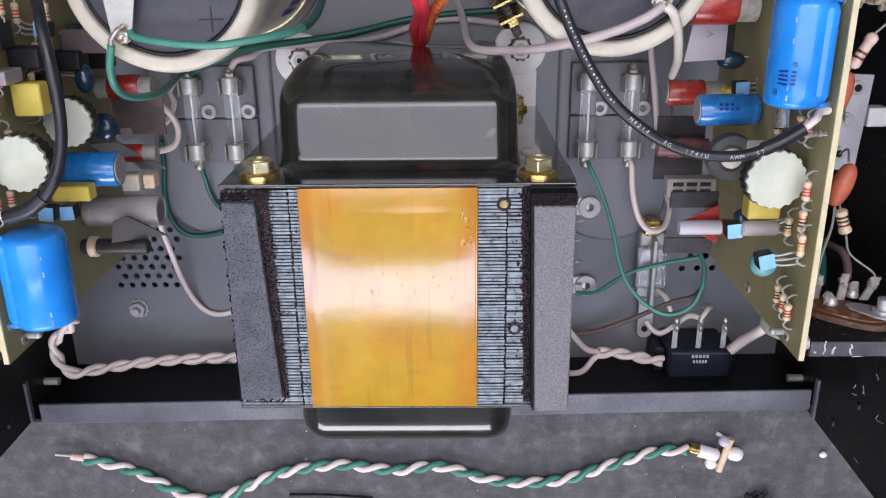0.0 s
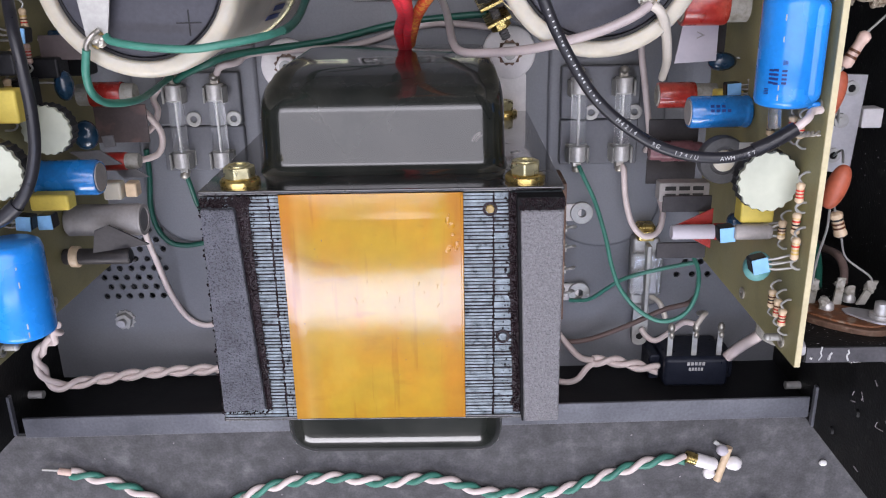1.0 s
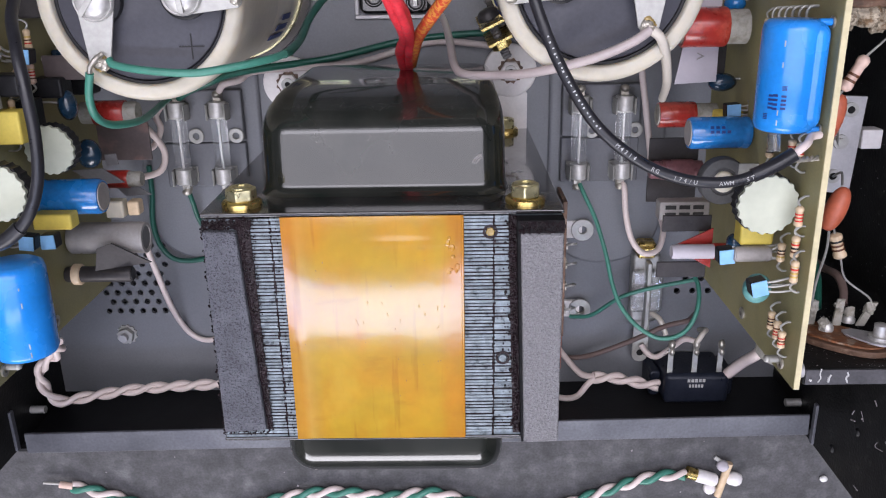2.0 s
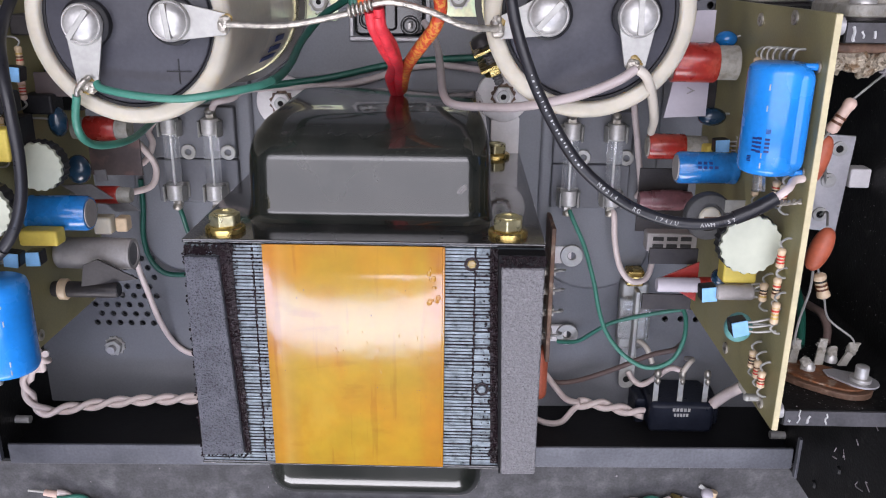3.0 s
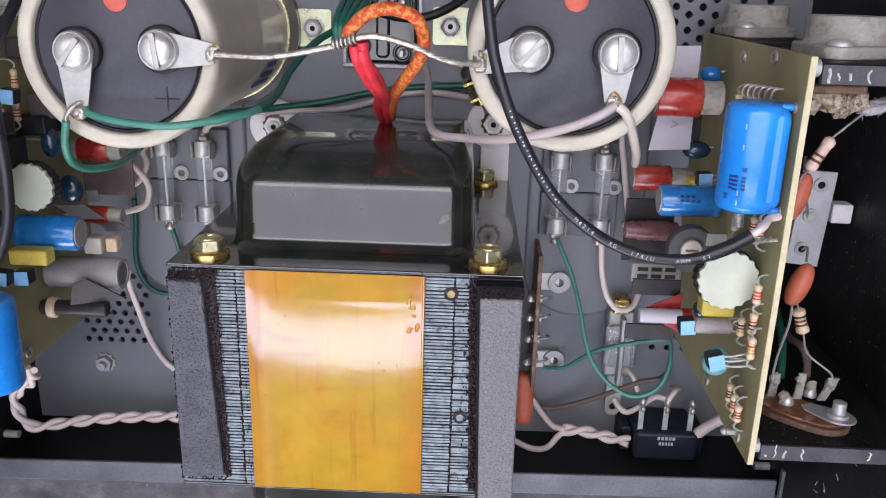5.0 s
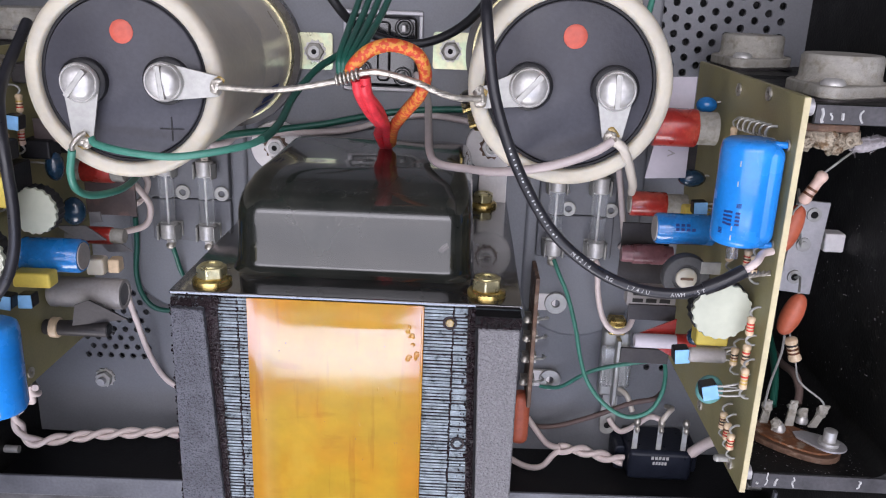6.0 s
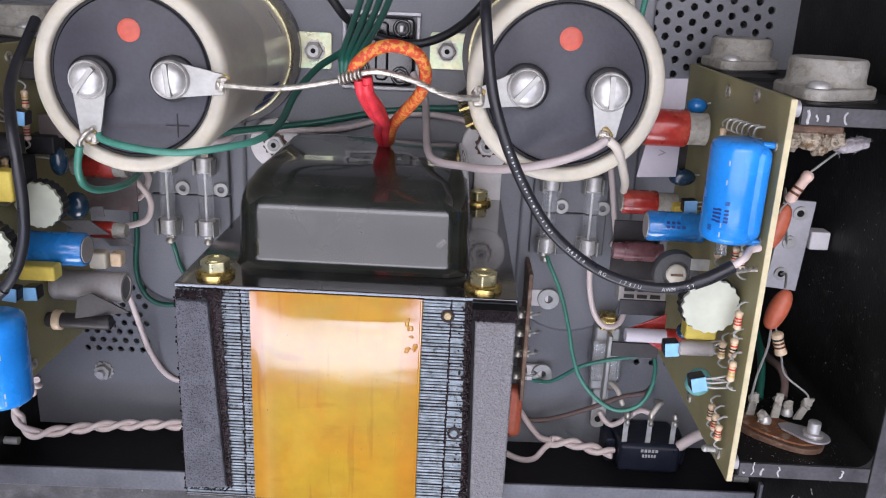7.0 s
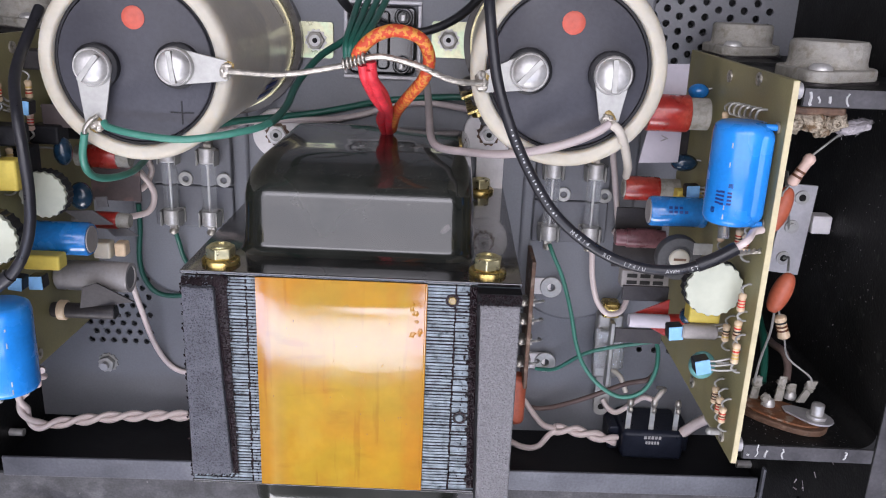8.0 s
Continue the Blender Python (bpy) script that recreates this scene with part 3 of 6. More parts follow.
g.f += [(rim[i], rim[(i + 1) % len(rim)], rim[(i + 1) % len(rim)] + half, rim[i] + half) for i in range(len(rim))]
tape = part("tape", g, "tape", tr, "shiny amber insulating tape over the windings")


def on_tape(u, w):
    return (-0.0268 + 0.0484 * u, TY0 + (TY1 - TY0) * w, TZ + 0.0005 + 0.0006 * (1 - (2 * u - 1) ** 4) * (1 - (2 * w - 1) ** 2))


g = Geo()
for i in range(9):
    g.lump(on_tape(rng.uniform(0.90, 0.97), rng.uniform(0.72, 0.92)), (rng.uniform(0.0003, 0.0009), rng.uniform(0.0005, 0.0011), 0.00028), 0, 0.3, 1.5, i, 14, 8)
part("bubble", g, "tape", tape, "small blisters in the tape")
g = Geo()
for i in range(22):
    r = rng.uniform(0.00006, 0.00016)
    g.blob(on_tape(rng.uniform(0.05, 0.95), rng.uniform(0.1, 0.95)), (r, r * rng.uniform(0.8, 2.2), r * 0.6), 6, 4)
tagged(part("speck", g, "phenolic", tape, "dark specks of dirt on the tape"), kind="stuff")
g = Geo()
for i in range(18):
    u, w = rng.gauss(0.60, 0.20), rng.gauss(0.53, 0.07)
    if 0.1 < u < 0.95:
        g.lump(on_tape(u, w), (rng.uniform(0.00008, 0.0002), rng.uniform(0.0002, 0.0008), 0.00007), rng.uniform(-25, 25), 0.3, 1.5, i, 8, 6)
tagged(part("wrinkle", g, "tape", tape, "small wrinkles and nicks in the tape"), kind="stuff")
edge = part("tape_edge", Geo().box(0.0209, 0.0217, TY0 + 0.0002, TY1 - 0.0003, TZ + 0.0002, TZ + 0.00085), "tape", tape, "orange folded edge of the tape", bevel=0.0003)

fl = part("foam_strip", Geo().prism([(-0.0474, 0.0372), (-0.0353, 0.0379), (-0.0384, 0.0975), (-0.0474, 0.0978)], TZ - 0.0004, TZ + 0.0021), "foam_dark", tr, "worn dark grey foam strip stained with varnish", bevel=0.0006)
fr = part("foam_strip", Geo().prism([(0.0380, 0.0350), (0.0477, 0.0352), (0.0476, 0.0972), (0.0363, 0.0972)], TZ + 0.0002, TZ + 0.0052), "foam", tr, "thick light grey foam strip", bevel=0.0007)
part("foam_side", Geo().prism([(0.0374, 0.0350), (0.0379, 0.0350), (0.0361, 0.1002), (0.0355, 0.1002)], TZ - 0.0002, TZ + 0.0044), "foam_side", fr)
part("foam_end", Geo().box(0.0357, 0.0477, 0.0972, 0.1006, TZ - 0.0002, TZ + 0.0049), "foam_side", fr)
g = Geo()


def bead(x, y, z, r):
    g.blob((x, y, z), (r * rng.uniform(0.8, 1.3), r * rng.uniform(0.8, 1.5), r * 0.8), 6, 4)


for i in range(1150):
    w = rng.random()
    y, r = 0.0368 + 0.064 * w, rng.uniform(0.00012, 0.00036)
    if i % 5 < 3:
        q = rng.random() ** 1.5
        bead(-0.0352 - 0.0031 * w + q * (0.0016 + 0.0030 * w), y, TZ + 0.0003, r * (1.25 - 0.6 * q))
    else:
        bead(0.0364 - 0.0020 * w + rng.gauss(0, 0.0007), y, TZ + 0.0004, r * 1.35)
for i in range(340):
    bead(rng.uniform(-0.0475, -0.0345), 0.0991 + rng.gauss(0, 0.0008), TZ + 0.0003, rng.uniform(0.00014, 0.0004))
for i in range(300):
    bead(-0.0476 + rng.gauss(0, 0.00022), rng.uniform(0.036, 0.1), TZ + rng.uniform(-0.0004, 0.0012), rng.uniform(0.00015, 0.00038))
for i in range(60):
    bead(rng.uniform(-0.047, -0.034), 0.0362 + rng.gauss(0, 0.0004), TZ, rng.uniform(0.00012, 0.0003))
for i in range(200):
    bead(rng.uniform(0.0360, 0.0477), rng.uniform(0.0972, 0.1004), TZ + 0.0050, rng.uniform(0.00015, 0.00032))
for i in range(N):
    y = TY0 + (TY1 - TY0) * (i + 0.8) / N
    for x in (-0.0280, -0.0297, 0.02965, 0.02975, 0.0325, 0.0338):
        if rng.random() < (0.8 if x < 0.03 else 0.35):
            bead(x + rng.gauss(0, 0.00022), y, TZ, rng.uniform(0.00012, 0.0003))
for i in range(34):
    bead(rng.choice((-0.0262, 0.0302, 0.0330)) + rng.gauss(0, 0.0006), rng.uniform(0.037, 0.099), TZ + 0.0002, rng.uniform(0.0001, 0.0004))
tagged(part("varnish", g, "goo", tr, "lumpy dark varnish drips"), kind="stuff")
part("varnish_stripe", Geo().prism([(0.0352, 0.0355), (0.0382, 0.0355), (0.0362, 0.1004), (0.0334, 0.1004)], TZ - 0.0005, TZ + 0.0003), "goo", tr)
part("varnish_stripe", Geo().prism([(-0.0356, 0.0372), (-0.0339, 0.0372), (-0.0350, 0.0995), (-0.0386, 0.0995)], TZ - 0.0005, TZ + 0.0003), "goo", tr)
for x, y, mt in ((0.0287, 0.0962, "flux"), (0.0322, 0.0592, "lam")):
    m = Matrix.Translation((x, y, 0))
    v = part("rivet", Geo().prism(hexagon(0.0013, a0=0.2), TZ - 0.0006, TZ + 0.0004, m), mt, tr, bevel=0.0003)
    part("varnish_ring", Geo().ring(0.0013, 0.0020, TZ - 0.0006, TZ + 0.0001, 18, m), "goo", v)
for z in (0.0865, -0.0105):
    for x in (-0.0384, 0.0384):
        hex_bolt(tr, x, TY1 + 0.0012, z)


# ------------------------------------------------------------ filter capacitors
def lug(g, a, b, w0, w1, t, hole=True):
    d = (Vector(b) - Vector(a)).to_2d()
    n = Vector((-d.y, d.x)).normalized()
    p, q = Vector(a).to_2d(), Vector(b).to_2d()
    back = -d.normalized()
    o = [p + n * w0 + back * 0.001, q + n * w1, q + n * w1 * 0.6 - back * 0.001, q - n * w1 * 0.6 - back * 0.001, q - n * w1, p - n * w0 + back * 0.001]
    return g.prism([tuple(v) for v in o], a[2], a[2] + t)


def filter_capacitor(x, y, screws, ends, slots, tab, plus):
    c = thing("filter_capacitor", (x, y, PL), "large upright electrolytic capacitor in a cream sleeve with screw terminals", "capacitor", "filter capacitors")
    m = Matrix.Translation((x, y, 0))
    part("can", Geo().lathe([(0.0252, PL), (0.0252, 0.030), (0.0250, 0.036)], 56, m), "can_body", c, "sleeved metal can with a faded label")
    for k, a in enumerate((-38, -30, -22)):
        b = radians(a if x < 0 else 180 - a)
        part("label_bar", Geo().box(-0.0001, 0.0001, -0.0010, 0.0010, 0.006, 0.026 - 0.004 * k, Matrix.Translation((x, y, 0)) @ Matrix.Rotation(b, 4, "Z") @ Matrix.Translation((0.02556, 0, 0))), "print_dark", c)
    part("sleeve", Geo().lathe([(0.0250, 0.030), (0.0254, 0.0302), (0.0256, 0.045), (0.0259, 0.060), (0.0262, 0.067), (0.0267, 0.0720), (0.0268, 0.0810), (0.0265, 0.0824), (0.0259, 0.0832), (0.0250, 0.0836), (0.0232, 0.0836), (0.0227, 0.0834), (0.0224, 0.0827), (0.0223, 0.0790)], 72, m), "cream", c, "cream plastic sleeve with a thick flat rim")
    d = part("top_disc", Geo().lathe([(0.0212, 0.0780), (0.0214, 0.0812), (0.0212, 0.0820), (0.0209, 0.0822), (0.0004, 0.0822)], 64, m), "cap_black", c, "matt black terminal disc")
    # black ring put in for the shade of the gap between disc and rim
    part("gap_shade", Geo().ring(0.0215, 0.0225, 0.0790, 0.0816, 64, m), "black_plastic", d, "black ring standing in for the shaded gap round the disc", bevel=0.0002)
    part("vent_plug", Geo().lathe([(0.0031, 0.0818), (0.0031, 0.0824), (0.0020, 0.0829), (0.0008, 0.0827)], 28, Matrix.Translation((x + 0.0003, y + 0.0123, 0))), "red_seal", d, "orange-red vent plug")
    for (sx, sy), (ex_, ey_), a in zip(screws, ends, slots):
        part("terminal_post", Geo().lathe([(0.0062, 0.0815), (0.0062, 0.0845), (0.0054, 0.0850)], 30, Matrix.Translation((sx, sy, 0))), "black_plastic", d)
        part("solder_lug", lug(Geo(), (sx, sy, 0.0851), (ex_, ey_, 0.0851), 0.0052, 0.0027, 0.0007), "tin", c, "flat tinned solder lug", bevel=0.0002)
        s = part("terminal_screw", Geo().lathe([(0.0052, 0.0858), (0.0052, 0.0866), (0.0049, 0.0871), (0.0046, 0.0869), (0.0043, 0.0878), (0.0035, 0.0886), (0.0022, 0.0891), (0.0006, 0.0893)], 32, Matrix.Translation((sx, sy, 0))), "steel", c, "domed slotted steel screw")
        part("slot", Geo().box(-0.0042, 0.0042, -0.0007, -0.00045, 0.0872, 0.0896, Matrix.Translation((sx, sy, 0)) @ Matrix.Rotation(radians(a), 4, "Z")).box(-0.0042, 0.0042, 0.00045, 0.0007, 0.0872, 0.0896, Matrix.Translation((sx, sy, 0)) @ Matrix.Rotation(radians(a), 4, "Z")).box(-0.0043, 0.0043, -0.00045, 0.00045, 0.0872, 0.08948, Matrix.Translation((sx, sy, 0)) @ Matrix.Rotation(radians(a), 4, "Z")), "tin", s)
        g = Geo()
        for q in range(3):
            g.lump((ex_ + rng.gauss(0, 0.0006), ey_ + rng.gauss(0, 0.0006), 0.0862), (0.0017, 0.0013, 0.0009), 60 * q, 0.35, 1.6, q, 16, 10)
        part("solder", g, "solder", c)
        g = Geo()
        for q in range(4):
            g.lump((ex_ + rng.gauss(0, 0.0007), ey_ + rng.gauss(0.0008, 0.0006), 0.0858), (0.0014, 0.0011, 0.0004), 40 * q, 0.4, 2.0, q, 14, 9)
        part("flux", g, "flux", c, "yellowed flux residue")
    if plus:
        px, py = plus
        part("plus_mark", Geo().box(px - 0.0033, px + 0.0033, py - 0.00018, py + 0.00018, 0.0820, 0.08235).box(px - 0.00018, px + 0.00018, py - 0.0033, py + 0.0033, 0.0820, 0.0824), "black_plastic", d)
    s = 1 if tab[0] > x else -1
    k = part("mounting_clamp", Geo().ring(0.0250, 0.0258, PL + 0.0003, PL + 0.0105, 72, m), "pale_zinc", c, "thin pale yellow clamp ring")
    # low dark brown ring just outside the clamp
    part("base_band", Geo().ring(0.0258, 0.0282, PL + 0.0002, PL + 0.0060, 64, m), "base_brown", c, "dark brown band round the foot")
    part("clamp_tab", Geo().prism(rounded(min(tab[0] + s * 0.0066, x + s * 0.0255), max(tab[0] + s * 0.0066, x + s * 0.0255), tab[1] - 0.0068, tab[1] + 0.0068, 0.0012), PL + 0.0003, PL + 0.0016), "zinc", k)
    t = Matrix.Translation((tab[0], tab[1], 0))
    part("star_washer", Geo().prism([((0.0044 if i % 2 else 0.0037) * math.cos(i * math.pi / 12), (0.0044 if i % 2 else 0.0037) * math.sin(i * math.pi / 12)) for i in range(24)], PL + 0.0016, PL + 0.0022, t), "steel", k)
    part("clamp_nut", Geo().prism(hexagon(0.0036), PL + 0.0022, PL + 0.0042, t), "can", k, bevel=0.0004)
    part("stud_end", Geo().ring(0.0010, 0.0022, PL + 0.0040, PL + 0.0047, 18, t), "steel", k)
    part("nut_bore", Geo().lathe([(0.0014, PL + 0.0040), (0.0014, PL + 0.0044)], 14, t), "hole", k)
    return c


filter_capacitor(-0.0606, 0.1569, ((-0.0709, 0.1561), (-0.0486, 0.1571)), ((-0.0716, 0.1402), (-0.0345, 0.1564)), (52, 96), (-0.0277, 0.1580), (-0.0485, 0.1441))
filter_capacitor(0.0575, 0.1600, ((0.0466, 0.1594), (0.0689, 0.1594)), ((0.0342, 0.1560), (0.0690, 0.1472)), (48, 92), (0.0235, 0.1600), None)

# clamp screw beside the right capacitor
cs = thing("clamp_screw", (0.035, 0.137, PL), "brass clamp screw with nut through two folded ears", "screw")
a, b = Vector((0.0322, 0.1450, 0.002)), Vector((0.0389, 0.1310, 0.000))
d = (b - a).normalized()
part("threaded_shank", Geo().lathe([(0.0018 if i % 2 else 0.0015, d_) for i, d_ in enumerate([0.0155 * q / 30 for q in range(31)])], 14, along(a, b)), "dull_wing", cs)
part("screw_head", Geo().lathe([(0.0006, -0.0036), (0.0026, -0.0032), (0.0037, -0.0020), (0.0040, 0.0), (0.0034, 0.0002)], 22, along(a, b)), "dark_tab", cs, "dull dark round screw head")
part("nut", Geo().prism(hexagon(0.0037), 0.0085, 0.0115, along(a, b)), "brass", cs, bevel=0.0003)
for h in (0.0012, 0.0074):
    part("clamp_ear", Geo().box(-0.0045, 0.0045, -0.0188, 0.006, h, h + 0.0011, along(a, b) @ Matrix.Rotation(0.0, 4, "Z")), "brass", cs, bevel=0.0002)


# ------------------------------------------------------------ fuses
def fuse_set(xs, x0, x1):
    blk = thing("fuse_block", ((x0 + x1) / 2, 0.1, PL), "grey moulded twin fuse block with spring clips", "fuse holder", "fuse blocks")
    part("moulded_base", Geo().box(x0, x1, 0.0995, 0.1195, PL + 0.0021, PL + 0.0060).box(x0, x1, 0.0815, 0.0990, PL + 0.0021, PL + 0.0052), "fuse_block", blk, bevel=0.0008)
    for i, fx_ in enumerate(xs):
        for y in (0.0868, 0.1120):
            g = Geo().box(fx_ - 0.0042, fx_ + 0.0042, y - 0.0030, y + 0.0030, PL + 0.0050, PL + 0.0058)
            for side in (-1, 1):
                o = [(0.0036, -50), (0.0037, -20), (0.0037, 10), (0.0038, 35), (0.0046, 48)]
                inner = [(side * q * math.cos(radians(t)), PL + 0.0098 + q * math.sin(radians(t))) for q, t in o]
                outer = [(side * (q + 0.0009) * math.cos(radians(t)), PL + 0.0098 + (q + 0.0006) * math.sin(radians(t))) for q, t in o]
                g.prism([(fx_ + p[0], p[1]) for p in inner + outer[::-1]], -(y + 0.0030), -(y - 0.0030), Matrix(((1, 0, 0, 0), (0, 0, -1, 0), (0, 1, 0, 0), (0, 0, 0, 1))))
            cl = part("spring_clip", g, "tin", blk, "tinned spring clip", bevel=0.0002)
            part("solder_tail", Geo().box(fx_ - 0.0014, fx_ + 0.0014, y + (0.003 if y > 0.1 else -0.0062), y + (0.0062 if y > 0.1 else -0.003), PL + 0.006, PL + 0.0095).blob((fx_, y + (0.0062 if y > 0.1 else -0.0062), PL + 0.009), (0.002, 0.0016, 0.0018), 8, 6), "solder", cl)
        part("eyelet", Geo().ring(0.0012, 0.0030, PL + 0.0056, PL + 0.0068, 20, Matrix.Translation((fx_ + 0.0052, 0.1020, 0))), "tin", blk, bevel=0.0004)
        fu = thing("glass_fuse", (fx_, 0.1, PL + 0.006), "clear glass tube fuse with metal end caps", "fuse", "glass fuses")
        z = PL + 0.0098
        t = part("glass_tube", Geo().rod((fx_, 0.0865, z), (fx_, 0.1125, z), 0.0030, seg=20), "glass", fu)
        t.visible_shadow = False
        part("fuse_wire", Geo().rod((fx_, 0.0865, z), (fx_, 0.1125, z), 0.00035, seg=8), "steel", fu)
        for y in (0.0838, 0.1095):
            part("end_cap", Geo().lathe([(0.0026, 0), (0.0034, 0.0006), (0.0034, 0.0058), (0.0032, 0.0062)], 20, along((fx_, y, z), (fx_, y + 1, z))), "steel", fu)


fuse_set((-0.0852, -0.0698), -0.0935, -0.0615)
fuse_set((0.0668, 0.0833), 0.0605, 0.0905)


# ------------------------------------------------------------ fixings on the plate
def nylon_foot(x, y):
    f_ = thing("nylon_washer", (x, y, PL), "white nylon washer under a steel nut", "washer", "nylon washers")
    m = Matrix.Translation((x, y, PL))
    part("disc", Geo().lathe([(0.0100, 0), (0.0100, 0.0022), (0.0094, 0.0028), (0.0003, 0.0028)], 36, m), "nylon", f_)
    part("star_washer", Geo().prism([((0.0050 if i % 2 else 0.0042) * math.cos(i * math.pi / 12), (0.0050 if i % 2 else 0.0042) * math.sin(i * math.pi / 12)) for i in range(24)], 0.0028, 0.0034, m), "phenolic", f_)
    part("nut", Geo().prism(hexagon(0.0040), 0.0034, 0.0056, m), "nylon", f_, bevel=0.0004)
    part("stud", Geo().ring(0.0011, 0.0024, 0.0054, 0.0062, 18, m), "tin", f_)
    part("bore", Geo().lathe([(0.0015, 0.0054), (0.0015, 0.0058)], 14, m), "hole", f_)


nylon_foot(-0.0433, 0.1210)
nylon_foot(0.0409, 0.1245)
single("mounting_bracket", Geo().prism(rounded(0.0365, 0.0475, 0.0995, 0.1165, 0.001), PL, PL + 0.0018), "nylon", "white painted transformer mounting foot", "bracket", bevel=0.0004)


def solder_tag(x, y, dx_):
    t = thing("solder_tag", (x, y, PL), "tinned ring tag riveted to the plate", "solder tag", "solder tags")
    m = Matrix.Translation((x, y, PL + 0.002))
    part("tab", Geo().prism(rounded(min(x, x + dx_), max(x, x + dx_), y - 0.0036, y + 0.0036, 0.0008), PL + 0.001, PL + 0.0028), "nylon", t, bevel=0.0002)
    part("eyelet", Geo().ring(0.0016, 0.0046, 0.0006, 0.0020, 26, m), "tin", t, bevel=0.0003)


solder_tag(0.0704, 0.0611, -0.0085)
solder_tag(0.0705, 0.0265, -0.0075)
nt_ = thing("plate_nut", (-0.1212, 0.0160, PL), "steel lock nut on the grey plate", "nut")
m = Matrix.Translation((-0.1212, 0.0160, PL))
part("star_washer", Geo().prism([((0.0046 if i % 2 else 0.0038) * math.cos(i * math.pi / 11), (0.0046 if i % 2 else 0.0038) * math.sin(i * math.pi / 11)) for i in range(22)], 0, 0.0008, m), "tin", nt_)
part("nut", Geo().prism(hexagon(0.0036, a0=0.3), 0.0008, 0.0034, m), "tin", nt_, bevel=0.0003)
part("stud", Geo().lathe([(0.0017, 0.003), (0.0017, 0.0056)], 14, m), "alu", nt_)

# outlet opening with shiny insert behind the loop of red sleeving
oi = thing("outlet_insert", (-0.002, 0.158, PL), "shiny black moulded outlet in a pale metal frame", "outlet")
g = Geo()
for b in ((-0.0170, 0.0130, 0.1440, 0.1456), (-0.0170, 0.0130, 0.1722, 0.1738), (-0.0170, -0.0154, 0.1456, 0.1722), (0.0114, 0.0130, 0.1456, 0.1722)):
    g.box(*b, PL, PL + 0.0016)
part("frame", g, "alu", oi, bevel=0.0004)
part("moulding", Geo().prism(rounded(-0.0152, 0.0112, 0.1458, 0.1720, 0.003), PL, PL + 0.0030), "gloss_black", oi, "shiny black moulding", bevel=0.0018, seg=4)
for x, y in ((0.0062, 0.1678), (0.0058, 0.1500), (-0.0095, 0.1655), (-0.0095, 0.1520)):
    part("socket_rim", Geo().ring(0.0022, 0.0036, PL + 0.0024, PL + 0.0052, 24, Matrix.Translation((x, y, 0))), "gloss_black", oi, bevel=0.0008, seg=3)
    part("terminal", Geo().box(x - 0.0007, x + 0.0007, y - 0.0012, y + 0.0012, PL + 0.003, PL + 0.0085), "steel", oi, bevel=0.0002)
part("ridge", Geo().prism(rounded(-0.0040, 0.0010, 0.1480, 0.1700, 0.0018), PL + 0.0028, PL + 0.0048), "gloss_black", oi, bevel=0.0014, seg=4)


# ------------------------------------------------------------ heat sinks with power transistors
def power_transistor(x, y, z, up, label, lean=0.0):
    """Metal can on a diamond flange; its axis runs along y, up gives the way."""
    t = thing("power_transistor", (x, y, z), label, "transistor", "power transistors")
    m = along((x, y, z), (x, y + up, z)) @ Matrix.Rotation(radians(lean), 4, "Z")
    o = []
    for cx_, cy_, r, a0, a1 in ((0, 0.0150, 0.0046, 30, 150), (0, 0, 0.0132, 160, 200), (0, -0.0150, 0.0046, 210, 330), (0, 0, 0.0132, 340, 380)):
        o += [(cx_ + r * math.cos(radians(a0 + (a1 - a0) * i / 6)), cy_ + r * math.sin(radians(a0 + (a1 - a0) * i / 6))) for i in range(7)]
    part("insulator", Geo().prism([(a * 1.06, b * 1.04) for a, b in o], 0, 0.0006, m), "dark_tab", t)
    part("flange", Geo().prism(o, 0.0006, 0.0038, m), "can", t, bevel=0.0006)
    part("can", Geo().lathe([(0.0112, 0.0038), (0.0106, 0.0044), (0.0104, 0.0054), (0.0104, 0.0100), (0.0098, 0.0108), (0.0004, 0.0109)], 36, m), "can", t, "dusty dull metal can")
    for s in (-1, 1):
        part("screw", Geo().lathe([(0.0031, 0.0038), (0.0031, 0.0044), (0.0022, 0.0054), (0.0004, 0.0056)], 18, m @ Matrix.Translation((0, s * 0.0150, 0))), "steel", t)


